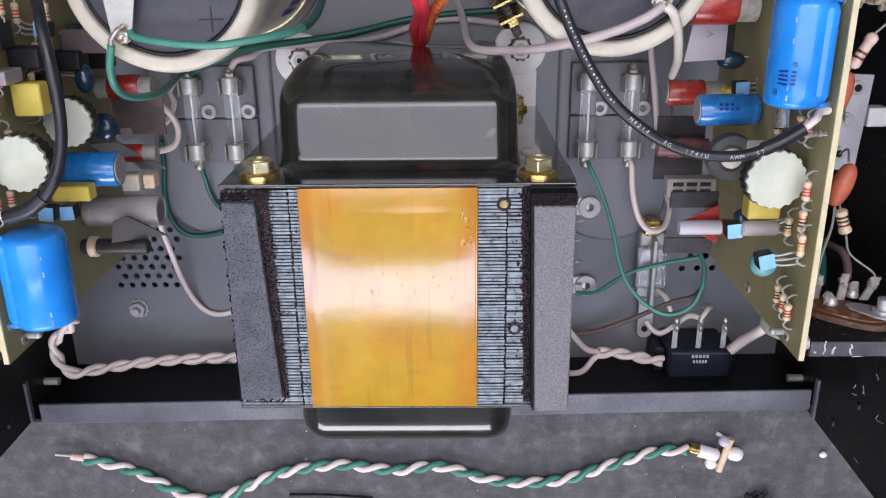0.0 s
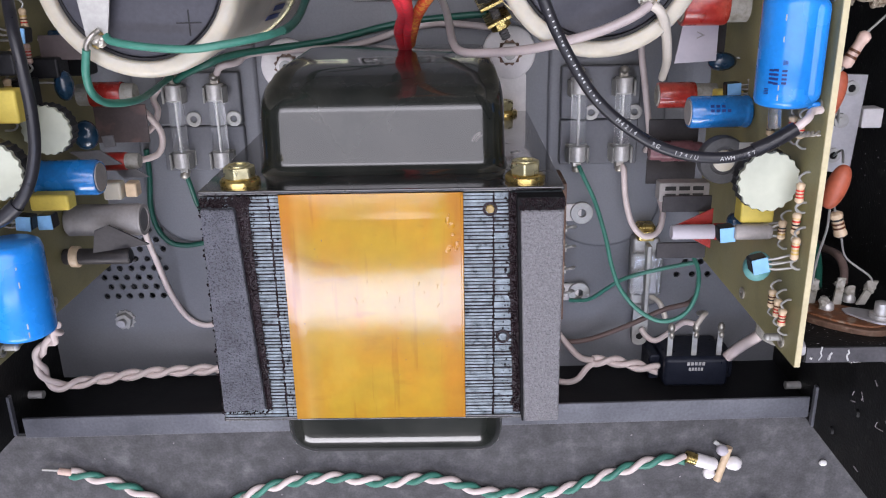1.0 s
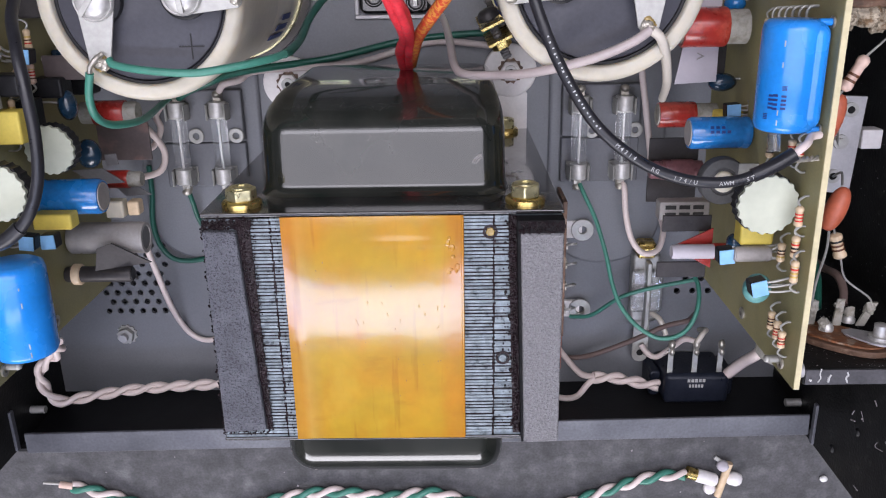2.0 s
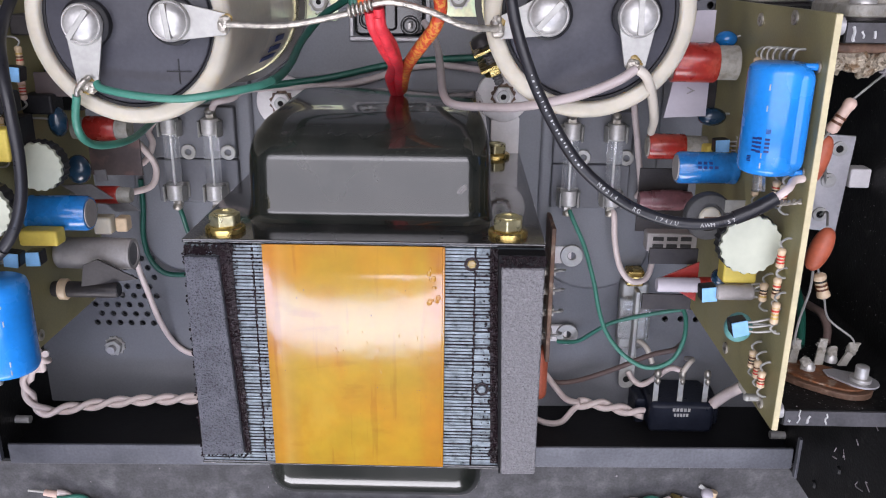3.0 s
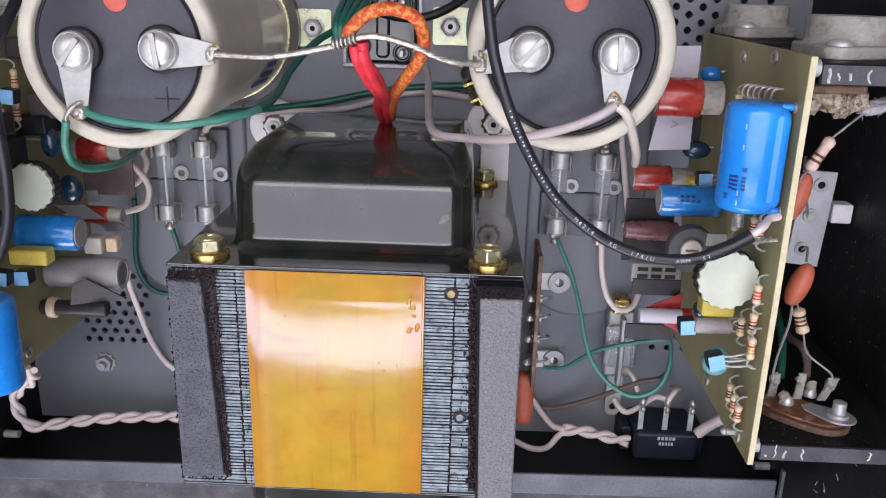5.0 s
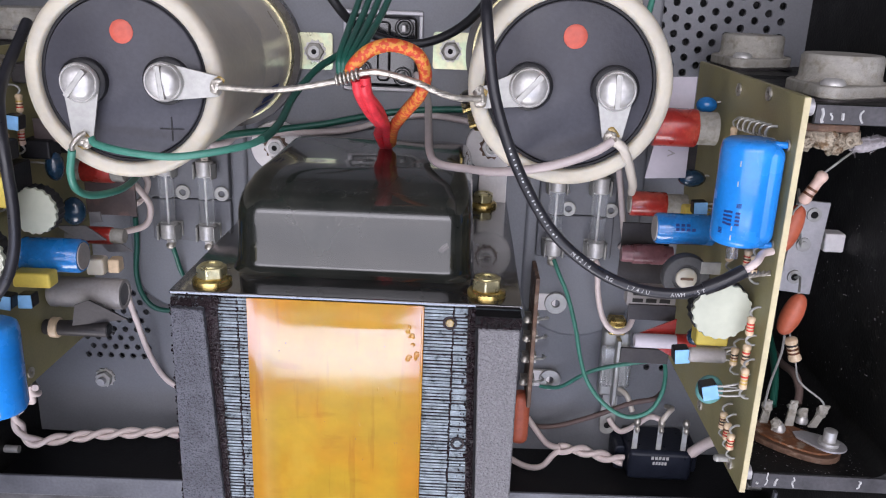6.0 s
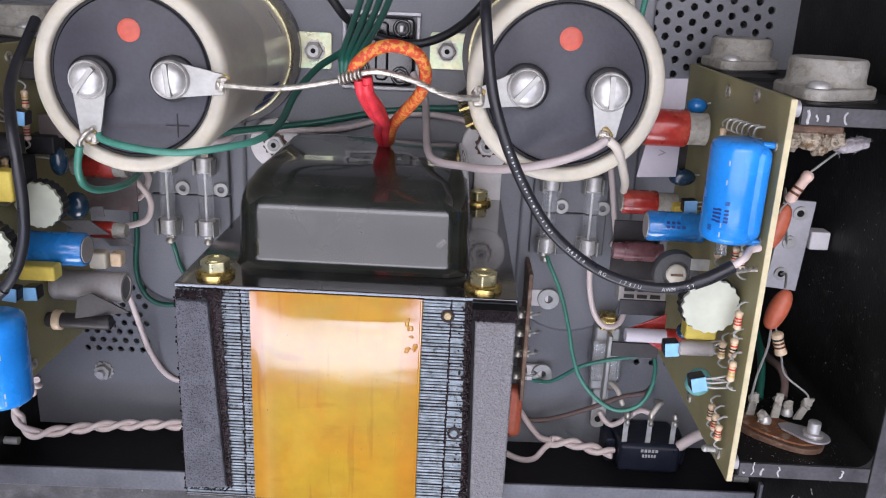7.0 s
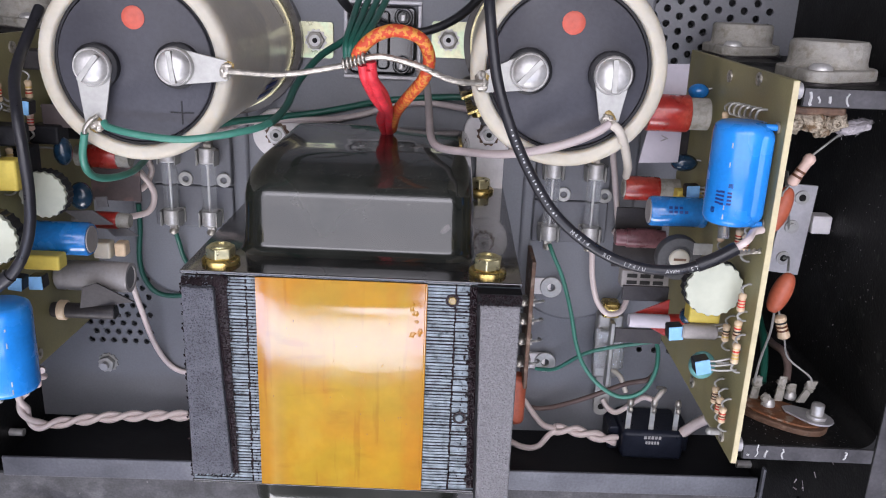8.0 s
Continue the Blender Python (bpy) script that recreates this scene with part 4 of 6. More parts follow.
for s in (1, -1):
    hs = thing("heat_sink", (s * 0.14, 0.1, PL), "black anodised heat sink with dusty inner faces", "heat sink", "heat sinks")
    for nm, y0, y1 in (("lower_wing", 0.0495, 0.0546), ("upper_wing", 0.1540, 0.1592)):
        w = part(nm, Geo().box(min(s * 0.1165, s * 0.1552), max(s * 0.1165, s * 0.1552), y0, y1, PL + 0.003, 0.0936), "sink", hs, bevel=0.0005)
        part("end_face", Geo().box(min(s * 0.1170, s * 0.1552), max(s * 0.1170, s * 0.1552), y0 + 0.0003, y1 - 0.0003, 0.0936, 0.0940), "sink_edge", w, "bare grey end face with white marks")
        for k in (0.1186, 0.1208, 0.1236, 0.1285, 0.1470):
            x, y = s * k, y0 + 0.0009
            zig = [(x + rng.gauss(0, 0.00028), y + 0.0032 * q / 4 + rng.gauss(0, 0.0004), 0.09402) for q in range(rng.choice((3, 4, 5)))]
            part("mark", Geo().tube(zig, 0.00022 + 0.00016 * rng.random(), 5, 3), "print_white", w)
    fil = [(0.1552, 0.0546), (0.1502, 0.0546)] + [(0.1502 + 0.005 * math.sin(radians(a)), 0.0596 - 0.005 * math.cos(radians(a))) for a in range(15, 91, 15)]
    part("fillet", Geo().prism([(s * a, b) for a, b in fil], PL + 0.003, 0.0938), "sink", hs)
    power_transistor(s * 0.1303, 0.1592, 0.0730, 1, "dusty metal-can power transistor bolted on a black heat sink", -28 * s)
    power_transistor(s * 0.1288, 0.1602, 0.0030, 1, "dusty metal-can power transistor deep beside the board", -28 * s)
    if s > 0:
        power_transistor(s * 0.1290, 0.0495, 0.0540, -1, "dusty metal-can power transistor under the heat sink wing")
        single("insulating_cover", Geo().lathe([(0.0080, 0.0004), (0.0084, 0.0010), (0.0082, 0.0034), (0.0066, 0.0040)], 32, along((0.1345, 0.0495, 0.0790), (0.1345, -1, 0.0790))), "nylon", "white round cover under the heat sink wing", "cover")
    single("transistor_pad", Geo().box(min(s * 0.1165, s * 0.134), max(s * 0.1165, s * 0.134), 0.1592, 0.1602, -0.010, 0.034), "sink", "black spacer under a power transistor", "spacer")

# socket below the upper wing, with corroded contacts
so = thing("transistor_socket", (0.126, 0.149, 0.08), "corroded beige transistor socket with solder lumps", "socket")
part("socket_body", Geo().box(0.1165, 0.1315, 0.1512, 0.1540, 0.062, 0.0885), "phenolic", so, bevel=0.0012)
g = Geo()
for k, (x, y, rx, ry) in enumerate(((0.1185, 0.1490, 0.0030, 0.0034), (0.1240, 0.1494, 0.0036, 0.0030), (0.1298, 0.1498, 0.0034, 0.0028), (0.1270, 0.1475, 0.0030, 0.0020))):
    g.lump((x, y, 0.0850), (rx, ry, 0.0035), 20 * k, 0.38, 1.5, k * 3.0, 30, 18)
tagged(part("contact_crust", g, "crust", so, "tan corroded contacts"), kind="stuff")
for x, y, tl in ((0.1182, 0.1487, 20), (0.1292, 0.1492, -15)):
    part("eyelet", Geo().ring(0.0008, 0.0014, 0, 0.0006, 16, Matrix.Translation((x, y, 0.0884)) @ Matrix.Rotation(radians(tl), 4, "X")), "crust", so)
g = Geo().lump((0.1365, 0.1478, 0.0830), (0.0046, 0.0019, 0.0020), 16, 0.3, 2.2, 5.0, 40, 24)
for i in range(50):
    a = rng.uniform(0, 2 * math.pi)
    c = Vector((0.1365 + 0.0044 * math.cos(a), 0.1478 + 0.0019 * math.sin(a) + 0.0012 * math.cos(a), 0.0835))
    g.tube([c, c + Vector((rng.gauss(0, 0.0006), rng.gauss(0, 0.0006), rng.gauss(0, 0.0004)))], 0.00005, 4, 2)
single("lint_clump", g, "lint", "grey clump of lint caught on the socket", "lint", kind="stuff")

# socket on the lower wing
sk = thing("transistor_socket", (0.131, 0.0546, 0.07), "brown phenolic transistor socket with tinned tags", "socket")
o = [(0.0137 * math.cos(radians(a)), 0.0088 * math.sin(radians(a)) * (1 + 0.12 * math.cos(radians(2 * a)))) for a in range(0, 360, 10)]
m = Matrix.Translation((0.1338, 0.0546, 0.0772)) @ Matrix(((1, 0, 0, 0), (0, 0, 1, 0), (0, 1, 0, 0), (0, 0, 0, 1))) @ Matrix.Rotation(radians(39.7), 4, "Z")
part("base", Geo().prism(o, 0, 0.0020, m), "phenolic", sk, bevel=0.0004)
part("cover_plate", Geo().prism([(a * 0.88, b * 0.82) for a, b in o], 0.0020, 0.0028, m), "rust", sk, "rust-brown upper plate", bevel=0.0003)
tag = [(0.0052 * math.cos(radians(a)), 0.0046 * math.sin(radians(a))) for a in range(-110, 111, 20)] + [(-0.0085, 0.0026), (-0.0105, 0.0), (-0.0085, -0.0026)]
part("tag_plate", Geo().prism(tag, 0.0029, 0.0036, Matrix.Translation((0.1422, 0.0546, 0.0822)) @ m.to_3x3().to_4x4()), "alu", sk, "dull grey washer tag", bevel=0.0002)
part("screw", Geo().lathe([(0.0030, 0), (0.0030, 0.0010), (0.0019, 0.0011), (0.0019, 0.0044), (0.0012, 0.0048)], 18, along((0.1422, 0.0582, 0.0822), (0.1422, 1, 0.0822))), "steel", sk)
for x, z, h, lean in [(0.1273, 0.0695, 0.0075, 0.0006), (0.1294, 0.0741, 0.003, 0), (0.1347, 0.0707, 0.0085, 0.0005), (0.1394, 0.0684, 0.004, 0), (0.1417, 0.0711, 0.0075, 0.0032)]:
    part("solder_tag", Geo().add([(x - 0.0013, 0.0574, z - 0.0004), (x + 0.0013, 0.0574, z - 0.0004), (x + 0.0013, 0.0574, z + 0.0004), (x - 0.0013, 0.0574, z + 0.0004), (x - 0.0010 + lean, 0.0574 + h, z - 0.0004), (x + 0.0012 + lean, 0.0574 + h, z - 0.0004), (x + 0.0012 + lean, 0.0574 + h, z + 0.0004), (x - 0.0010 + lean, 0.0574 + h, z + 0.0004)], [(0, 1, 2, 3), (7, 6, 5, 4), (0, 4, 5, 1), (1, 5, 6, 2), (2, 6, 7, 3), (3, 7, 4, 0)]).lump((x + lean * 0.7, 0.0574 + h * 0.75, z), (0.0016, 0.0019, 0.0013), 0, 0.5, 1.7, x * 900, 14, 9), "can", sk, "dirty tinned tag")
for x, y, z in (0.1304, 0.0590, 0.0741), (0.1394, 0.0595, 0.0684):
    part("contact_stud", Geo().lathe([(0.0020, 0), (0.0020, 0.0012), (0.0011, 0.0024)], 14, along((x, 0.0574, z), (x, 1, z))), "steel", sk)


# ------------------------------------------------------------ small components
def bands(p, a, b, r, cols):
    d = Vector(b) - Vector(a)
    for k, c in enumerate(cols):
        q = Vector(a) + d * (0.26 + 0.16 * k)
        part("band", Geo().lathe([(r * 1.03, 0), (r * 1.03, d.length * 0.07)], 14, along(q, q + d)), c, p)


def resistor(parent, a, b, r, body, cols, leads):
    """Body from a to b; leads: ways of the two wires as lists of places."""
    d = (Vector(b) - Vector(a)).length
    p = part("resistor", Geo().lathe([(r * 0.55, 0), (r * 1.08, d * 0.08), (r * 1.1, d * 0.2), (r * 0.93, d * 0.28), (r * 0.93, d * 0.72), (r * 1.1, d * 0.8), (r * 1.08, d * 0.92), (r * 0.55, d)], 14, along(a, b)), body, parent, "small banded resistor")
    bands(p, a, b, r, cols)
    for l in leads:
        part("lead", Geo().tube(l, 0.00033, 6, 5), "tin", p)
    return p


def board_resistor(board, s, y, z, ln=0.0062, r=0.00105, body="beige", cols=("band_brown", "band_red", "band_red", "band_gold"), x=0.1095, tilt=0.0):
    a, b = (s * x, y - ln / 2, z - tilt), (s * x, y + ln / 2, z + tilt)
    f = s * 0.1118
    resistor(board, a, b, r, body, cols, ([a, (s * (x - 0.0006), a[1] - 0.0014, a[2]), (s * (x + 0.0008), a[1] - 0.0026, a[2]), (f, a[1] - 0.0027, a[2])], [b, (s * (x - 0.0006), b[1] + 0.0014, b[2]), (s * (x + 0.0008), b[1] + 0.0026, b[2]), (f, b[1] + 0.0027, b[2])]))


def radial_can(board, s, y, z, x_free, r, material, label, end="greyplastic", name="electrolytic_capacitor", x_base=0.1112, clear=0.0):
    a, b = (s * x_base, y, z), (s * x_free, y, z)
    d = abs(x_base - x_free)
    p = part(name, Geo().lathe([(r * 0.9, 0), (r, 0.0006), (r, d * 0.1), (r * 0.95, d * 0.13), (r, d * 0.16), (r, d - 0.0008), (r * 0.92, d)], 28, along(a, b)), material, board, label)
    part("end_cap", Geo().lathe([(r * 0.8, d), (r * 0.78, d + 0.0003)], 24, along(a, b)), end, p)
    return p


def print_bars(p, place, material, rows):
    for (y0, y1, dz) in rows:
        part("print_bar", Geo().box(*place(y0, y1, dz)), material, p)


def big_can(board, s, y0, y1, z, label):
    """Blue capacitor lying along the board, with glue and lead ends."""
    x, r = (0.1042, 0.0076) if s > 0 else (-0.1026, 0.0086)
    a = (x, y0, z)
    d = y1 - y0
    p = part("electrolytic_capacitor", Geo().lathe([(r * 0.80, 0), (r * 0.94, 0.0006), (r, 0.0020), (r, d - 0.0026), (r * 0.95, d - 0.0008), (r * 0.80, d)], 40, along(a, (x, 1, z))), "blue", board, label)
    part("sleeve_web", Geo().box(min(x, s * 0.1114), max(x, s * 0.1114), y0 + 0.0008, y1 - 0.0006, z + 0.0010, z + 0.0070), "blue", p, bevel=0.003, seg=4)
    for y in (y0 + 0.0006, y1 - 0.0006):
        part("lead_end", Geo().rod((s * 0.1085, y, z + 0.004), (s * 0.1119, y, z + 0.004), 0.0009), "blue", p)
        part("solder_point", Geo().ring(0.0006, 0.0015, 0, 0.0005, 14, along((s * 0.1119, y, z + 0.004), (0, y, z + 0.004))), "solder", p)
    for k in (0, 1, 6, 8):
        aa = radians(34)
        c = Vector((x - s * r * math.sin(aa), y0 + 0.003 + 0.0024 * k, z + r * math.cos(aa)))
        part("print_bar", Geo().box(-0.00016, 0.00010 + 0.0001 * rng.random(), -0.0004 - 0.0007 * rng.random(), 0.0002 + 0.0006 * rng.random(), -0.00005, 0.00006, Matrix.Translation(c) @ Matrix.Rotation(-s * aa, 4, "Y")), "print_white", p)
    for k, (yy, ln, an) in enumerate(((0.30, 0.0040, 50), (0.30, 0.0044, 41), (0.30, 0.0040, 26), (0.42, 0.0012, 26), (0.16, 0.0016, 58))):
        if s > 0:
            aa = radians(an)
            c = Vector((x - r * math.sin(aa), y0 + d * yy, z + r * math.cos(aa)))
            for q in range(4):
                part("print_bar", Geo().box(-0.0006, 0.0006, (q - 2) * ln / 4, (q - 1.45) * ln / 4, -0.00005, 0.00006, Matrix.Translation(c) @ Matrix.Rotation(-aa, 4, "Y")), "print_dark", p)
    return p


def trimmer(board, s, x, y, z, r, label):
    """Waxed adjuster: toothed black wheel with a white top facing up."""
    m = Matrix.Translation((s * x, y, z))
    o = [(r * (1.03 if i % 2 else 0.97) * math.cos(2 * math.pi * i / 48), r * (1.03 if i % 2 else 0.97) * math.sin(2 * math.pi * i / 48)) for i in range(48)]
    p = part("toothed_wheel", Geo().prism(o, -0.0045, -0.0006, m), "black_plastic", board, label)
    o = [(r * (1.0 if i % 4 < 2 else 0.945) * math.cos(2 * math.pi * (i + 0.3 * math.sin(i)) / 72), r * (1.0 if i % 4 < 2 else 0.945) * math.sin(2 * math.pi * (i + 0.3 * math.sin(i)) / 72)) for i in range(72)]
    part("wax_top", Geo().prism(o, -0.0006, 0.0009, m), "white_wax", p, "white waxed top", bevel=0.0002)
    part("arm", Geo().box(min(s * x, s * 0.1115), max(s * x, s * 0.1115), y - 0.003, y + 0.003, z - 0.0070, z - 0.0035), "black_plastic", p)
    return p


def film_box(board, s, x, y, z, sx, sy, sz, material, label):
    x0 = s * x
    return part("film_capacitor", Geo().box(x0 - sx / 2, x0 + sx / 2, y - sy / 2, y + sy / 2, z - sz / 2, z + sz / 2), material, board, label, bevel=0.0008, seg=3)


def small_transistor(board, s, x, y, z, turn=0.0):
    """Black moulded body with a light blue dab on top, on three wires."""
    m = Matrix.Translation((s * x, y, z)) @ Matrix.Rotation(radians(turn), 4, "Z")
    p = part("small_transistor", Geo().box(-0.0023, 0.0023, -0.0022, 0.0022, -0.0044, 0, m), "black_plastic", board, "black moulded transistor with light blue top", bevel=0.0006)
    part("blue_top", Geo().box(-0.0021, 0.0021, -0.0021, 0.0021, 0, 0.0004, m), "light_blue", p)
    for k in (-1, 0, 1):
        part("lead", Geo().tube([(s * (x + 0.0022), y + k * 0.0012, z - 0.0016), (s * (x + 0.005), y + k * 0.0016, z - 0.0015), (s * 0.1118, y + k * 0.0021 + 0.001, z - 0.0015)], 0.00034, 6, 4), "tin", p)
    return p


def dipped(board, s, x, y, z, rx, ry, rz, material, label):
    p = part("dipped_capacitor", Geo().blob((s * x, y, z), (rx, ry, rz), 18, 12), material, board, label)
    part("lead", Geo().tube([(s * x, y, z), (s * (x + 0.004), y + 0.001, z), (s * 0.1118, y + 0.001, z)], 0.00035, 6, 3), "tin", p)
    return p


def red_diode(board, s, y, z, x_free, r, sleeve0, sleeve1, label, body="can", sleeve="red"):
    a, b = (s * 0.111, y, z), (s * x_free, y, z)
    d = 0.111 - x_free
    p = part("sleeved_transistor", Geo().lathe([(r * 0.9, 0.002), (r * 0.9, d - 0.0008), (r * 0.8, d)], 22, along(a, b)), body, board, label)
    part("red_sleeve", Geo().lathe([(r, d * sleeve0), (r * 1.04, d * sleeve0 + 0.0005), (r * 1.04, d * sleeve1 - 0.0004), (r, d * sleeve1)], 24, along(a, b)), sleeve, p, "translucent red sleeve")
    return p


def wing_clip(board, s, x0, x1, y0, y1, z, material="dark_tab", name="cooling_tab"):
    return part(name, Geo().box(min(s * x0, s * x1), max(s * x0, s * x1), y0, y1, z - 0.0005, z + 0.0005), material, board, bevel=0.0002)


def circuit_board(s, label):
    b = thing("circuit_board", (s * 0.1128, 0.106, 0.0), label, "circuit board", "circuit boards")
    x0, x1 = min(s * 0.1120, s * 0.1137), max(s * 0.1120, s * 0.1137)
    part("board", Geo().box(x0, x1, 0.0505, 0.1612, 0.0015, 0.0980), "pcb", b, "greenish tan glass-fibre board", bevel=0.0002)
    part("board_edge", Geo().box(x0 + 0.0001, x1 - 0.0001, 0.0507, 0.1610, 0.0980, 0.0984), "pcb_edge", b)
    for z in (0.006, 0.092):
        for y in (0.0535, 0.158):
            part("standoff", Geo().rod((s * 0.1137, y, z), (s * 0.1166, y, z), 0.0022), "alu", b)
    for y, z in ((0.1569, 0.0488), (0.1589, 0.0744), (0.0540, 0.0885), (0.0548, 0.055)):
        part("eyelet", Geo().ring(0.0008, 0.0019, 0, 0.0006, 16, along((s * 0.1120, y, z), (0, y, z))), "solder", b)
    part("pin", Geo().rod((s * 0.112, 0.0545, 0.0870), (s * 0.1085, 0.0545, 0.0870), 0.0011).blob((s * 0.1085, 0.0545, 0.087), (0.0012, 0.0012, 0.0012), 8, 6), "tin", b)
    return b


rb = circuit_board(1, "upright amplifier circuit board crowded with small components")
big_can(rb, 1, 0.1214, 0.1490, 0.0895, "large glossy blue electrolytic capacitor")
p = radial_can(rb, 1, 0.1120, 0.0457, 0.0925, 0.0050, "dark_blue", "blue sleeved capacitor standing off the board", end="greyplastic")
for k in range(7):
    aa = radians(14 + 16 * (k // 4))
    part("print_bar", Geo().box(-0.0006, 0.0005, -0.0005, 0.0004, -0.0001, 0.00006, Matrix.Translation((0.0985 + 0.0017 * (k % 4), 0.1120 + 0.0050 * math.sin(aa), 0.0457 + 0.0050 * math.cos(aa))) @ Matrix.Rotation(-aa, 4, "X")), "print_dark", p)
red_diode(rb, 1, 0.1436, 0.0403, 0.0890, 0.0058, 0.38, 0.99, "metal transistor with red sleeve")
red_diode(rb, 1, 0.1130, 0.0182, 0.0889, 0.0042, 0.42, 0.98, "metal transistor with red sleeve")
red_diode(rb, 1, 0.0910, 0.0075, 0.0902, 0.0036, 0.25, 0.8, "metal transistor with dusky red sleeve", "clear_red", "clear_red")
p = red_diode(rb, 1, 0.0728, 0.0457, 0.0900, 0.0027, 0.05, 0.35, "glossy lilac tube in a red sleeve", "card")
part("flared_sleeve", Geo().prism([(0.0905, 0.0735), (0.1040, 0.0800), (0.1040, 0.0660)], 0.0425, 0.0432), "red", p, "torn red sleeve opened flat", bevel=0.0002)
part("card", Geo().prism([(0.0955, 0.1585), (0.1030, 0.1588), (0.1032, 0.1262), (0.0900, 0.1255)], 0.0335, 0.0341), "card", rb, "lilac grey insulating card")
part("card_mark", Geo().prism([(0.0965, 0.1330), (0.0990, 0.1342), (0.0965, 0.1354), (0.0965, 0.1350), (0.0981, 0.1342), (0.0965, 0.1334)], 0.0341, 0.0343), "greyplastic", rb)
dipped(rb, 1, 0.1075, 0.1500, 0.0323, 0.0034, 0.0026, 0.003, "dark_blue", "dark blue dipped capacitor")
dipped(rb, 1, 0.1062, 0.1255, 0.0309, 0.0046, 0.0030, 0.003, "navy", "navy dipped capacitor")
film_box(rb, 1, 0.1076, 0.1152, 0.0352, 0.0085, 0.0040, 0.006, "yellow", "yellow film capacitor")
small_transistor(rb, 1, 0.1072, 0.1180, 0.0420, 4)
wing_clip(rb, 1, 0.0905, 0.1085, 0.0930, 0.1020, 0.0040), wing_clip(rb, 1, 0.0905, 0.1085, 0.0780, 0.0878, 0.0040)
wing_clip(rb, 1, 0.0880, 0.1040, 0.0780, 0.0835, 0.0400), wing_clip(rb, 1, 0.0875, 0.1040, 0.0610, 0.0665, 0.0380)
wing_clip(rb, 1, 0.0990, 0.1075, 0.1262, 0.1420, 0.0280)
m = Matrix.Translation((0.1020, 0.0985, 0.0540))
t = part("trimmer", Geo().lathe([(0.0068, -0.004), (0.0074, -0.003), (0.0074, 0.0), (0.0070, 0.0006), (0.0044, 0.0006), (0.0042, 0.0), (0.0004, 0.0)], 36, m), "trim_grey", rb, "round grey adjuster with a cream centre")
part("rotor", Geo().lathe([(0.0033, -0.0002), (0.0033, 0.0009), (0.0028, 0.0013)], 24, m), "cream", t)
part("rotor_slot", Geo().box(-0.0020, 0.0020, -0.0004, 0.0004, 0.0013, 0.0015, m), "phenolic", t)
part("wiper_tag", Geo().box(0.004, 0.0105, 0.0018, 0.0058, 0.0006, 0.0012, m), "tin", t, bevel=0.0002)
trimmer(rb, 1, 0.1036, 0.1005, 0.0868, 0.0083, "waxed toothed adjuster on the board edge")
film_box(rb, 1, 0.1050, 0.0895, 0.0755, 0.0095, 0.0070, 0.006, "yellow", "yellow film capacitor")
small_transistor(rb, 1, 0.1015, 0.0788, 0.0935, 14)
dipped(rb, 1, 0.1040, 0.0755, 0.0850, 0.0040, 0.0044, 0.003, "teal", "teal dipped capacitor")
small_transistor(rb, 1, 0.0965, 0.0832, 0.0800, 6)
p = radial_can(rb, 1, 0.0840, 0.0800, 0.0985, 0.0022, "greyplastic", "small grey metal transistor", x_base=0.1085, name="small_can")
for k in (-1, 1):
    part("lead", Geo().tube([(0.1085, 0.084 + k * 0.001, 0.080), (0.1100, 0.0845 + k * 0.0016, 0.0805), (0.1118, 0.085 + k * 0.002, 0.081)], 0.00034, 6, 3), "tin", p)
p = part("power_resistor", Geo().box(0.0905, 0.1080, 0.0770, 0.0838, 0.0190, 0.0250), "greyplastic", rb, "grey box resistor with printed rows", bevel=0.0006)
for k in range(6):
    part("print_bar", Geo().box(0.0925 + 0.0048 * (k % 3), 0.0962 + 0.0048 * (k % 3), 0.0785 + 0.0026 * (k // 3), 0.0799 + 0.0026 * (k // 3), 0.0250, 0.0252), "print_black", p)
dipped(rb, 1, 0.1065, 0.0795, 0.0560, 0.0024, 0.0028, 0.0026, "navy", "dark blue bead capacitor")
for y, z, ln, cols in ((0.0990, 0.0930, 0.0056, ("band_red", "band_red", "band_red")), (0.0905, 0.0930, 0.0062, ("band_brown", "band_black", "band_red", "band_gold")), (0.0860, 0.0845, 0.0056, ("band_gold", "band_brown", "band_black")),
                       (0.0840, 0.0945, 0.0064, ("band_gold", "band_gold", "band_red", "band_gold")), (0.0650, 0.0835, 0.0056, ("band_brown", "band_black", "band_brown", "band_gold")), (0.0640, 0.0880, 0.0056, ("band_red", "band_red", "band_brown")),
                       (0.0628, 0.0918, 0.0052, ("band_red", "band_brown", "band_red")), (0.1120, 0.0680, 0.0060, ("band_black", "band_brown", "band_gold")), (0.1150, 0.0830, 0.0050, ("band_red", "band_black", "band_red")),
                       (0.1150, 0.0885, 0.0052, ("band_brown", "band_red")), (0.1440, 0.0560, 0.0060, ("band_brown", "band_gold"))):
    board_resistor(rb, 1, y, z, ln, cols=cols, x=0.1098)
for k in range(6):
    y, z = 0.1482 + 0.0003 * k, 0.0600 + 0.0046 * k
    part("wire_link", Geo().tube([(0.1119, y - 0.0016, z), (0.1098, y - 0.0012, z), (0.1092, y + 0.0003, z + 0.0005), (0.1098, y + 0.0018, z + 0.001), (0.1119, y + 0.0020, z + 0.001)], 0.0004, 6, 4), "tin", rb)
part("glass_diode", Geo().rod((0.1075, 0.1195, 0.0755), (0.1075, 0.1128, 0.0770), 0.0017, seg=14), "clear", rb, "clear sleeved link")

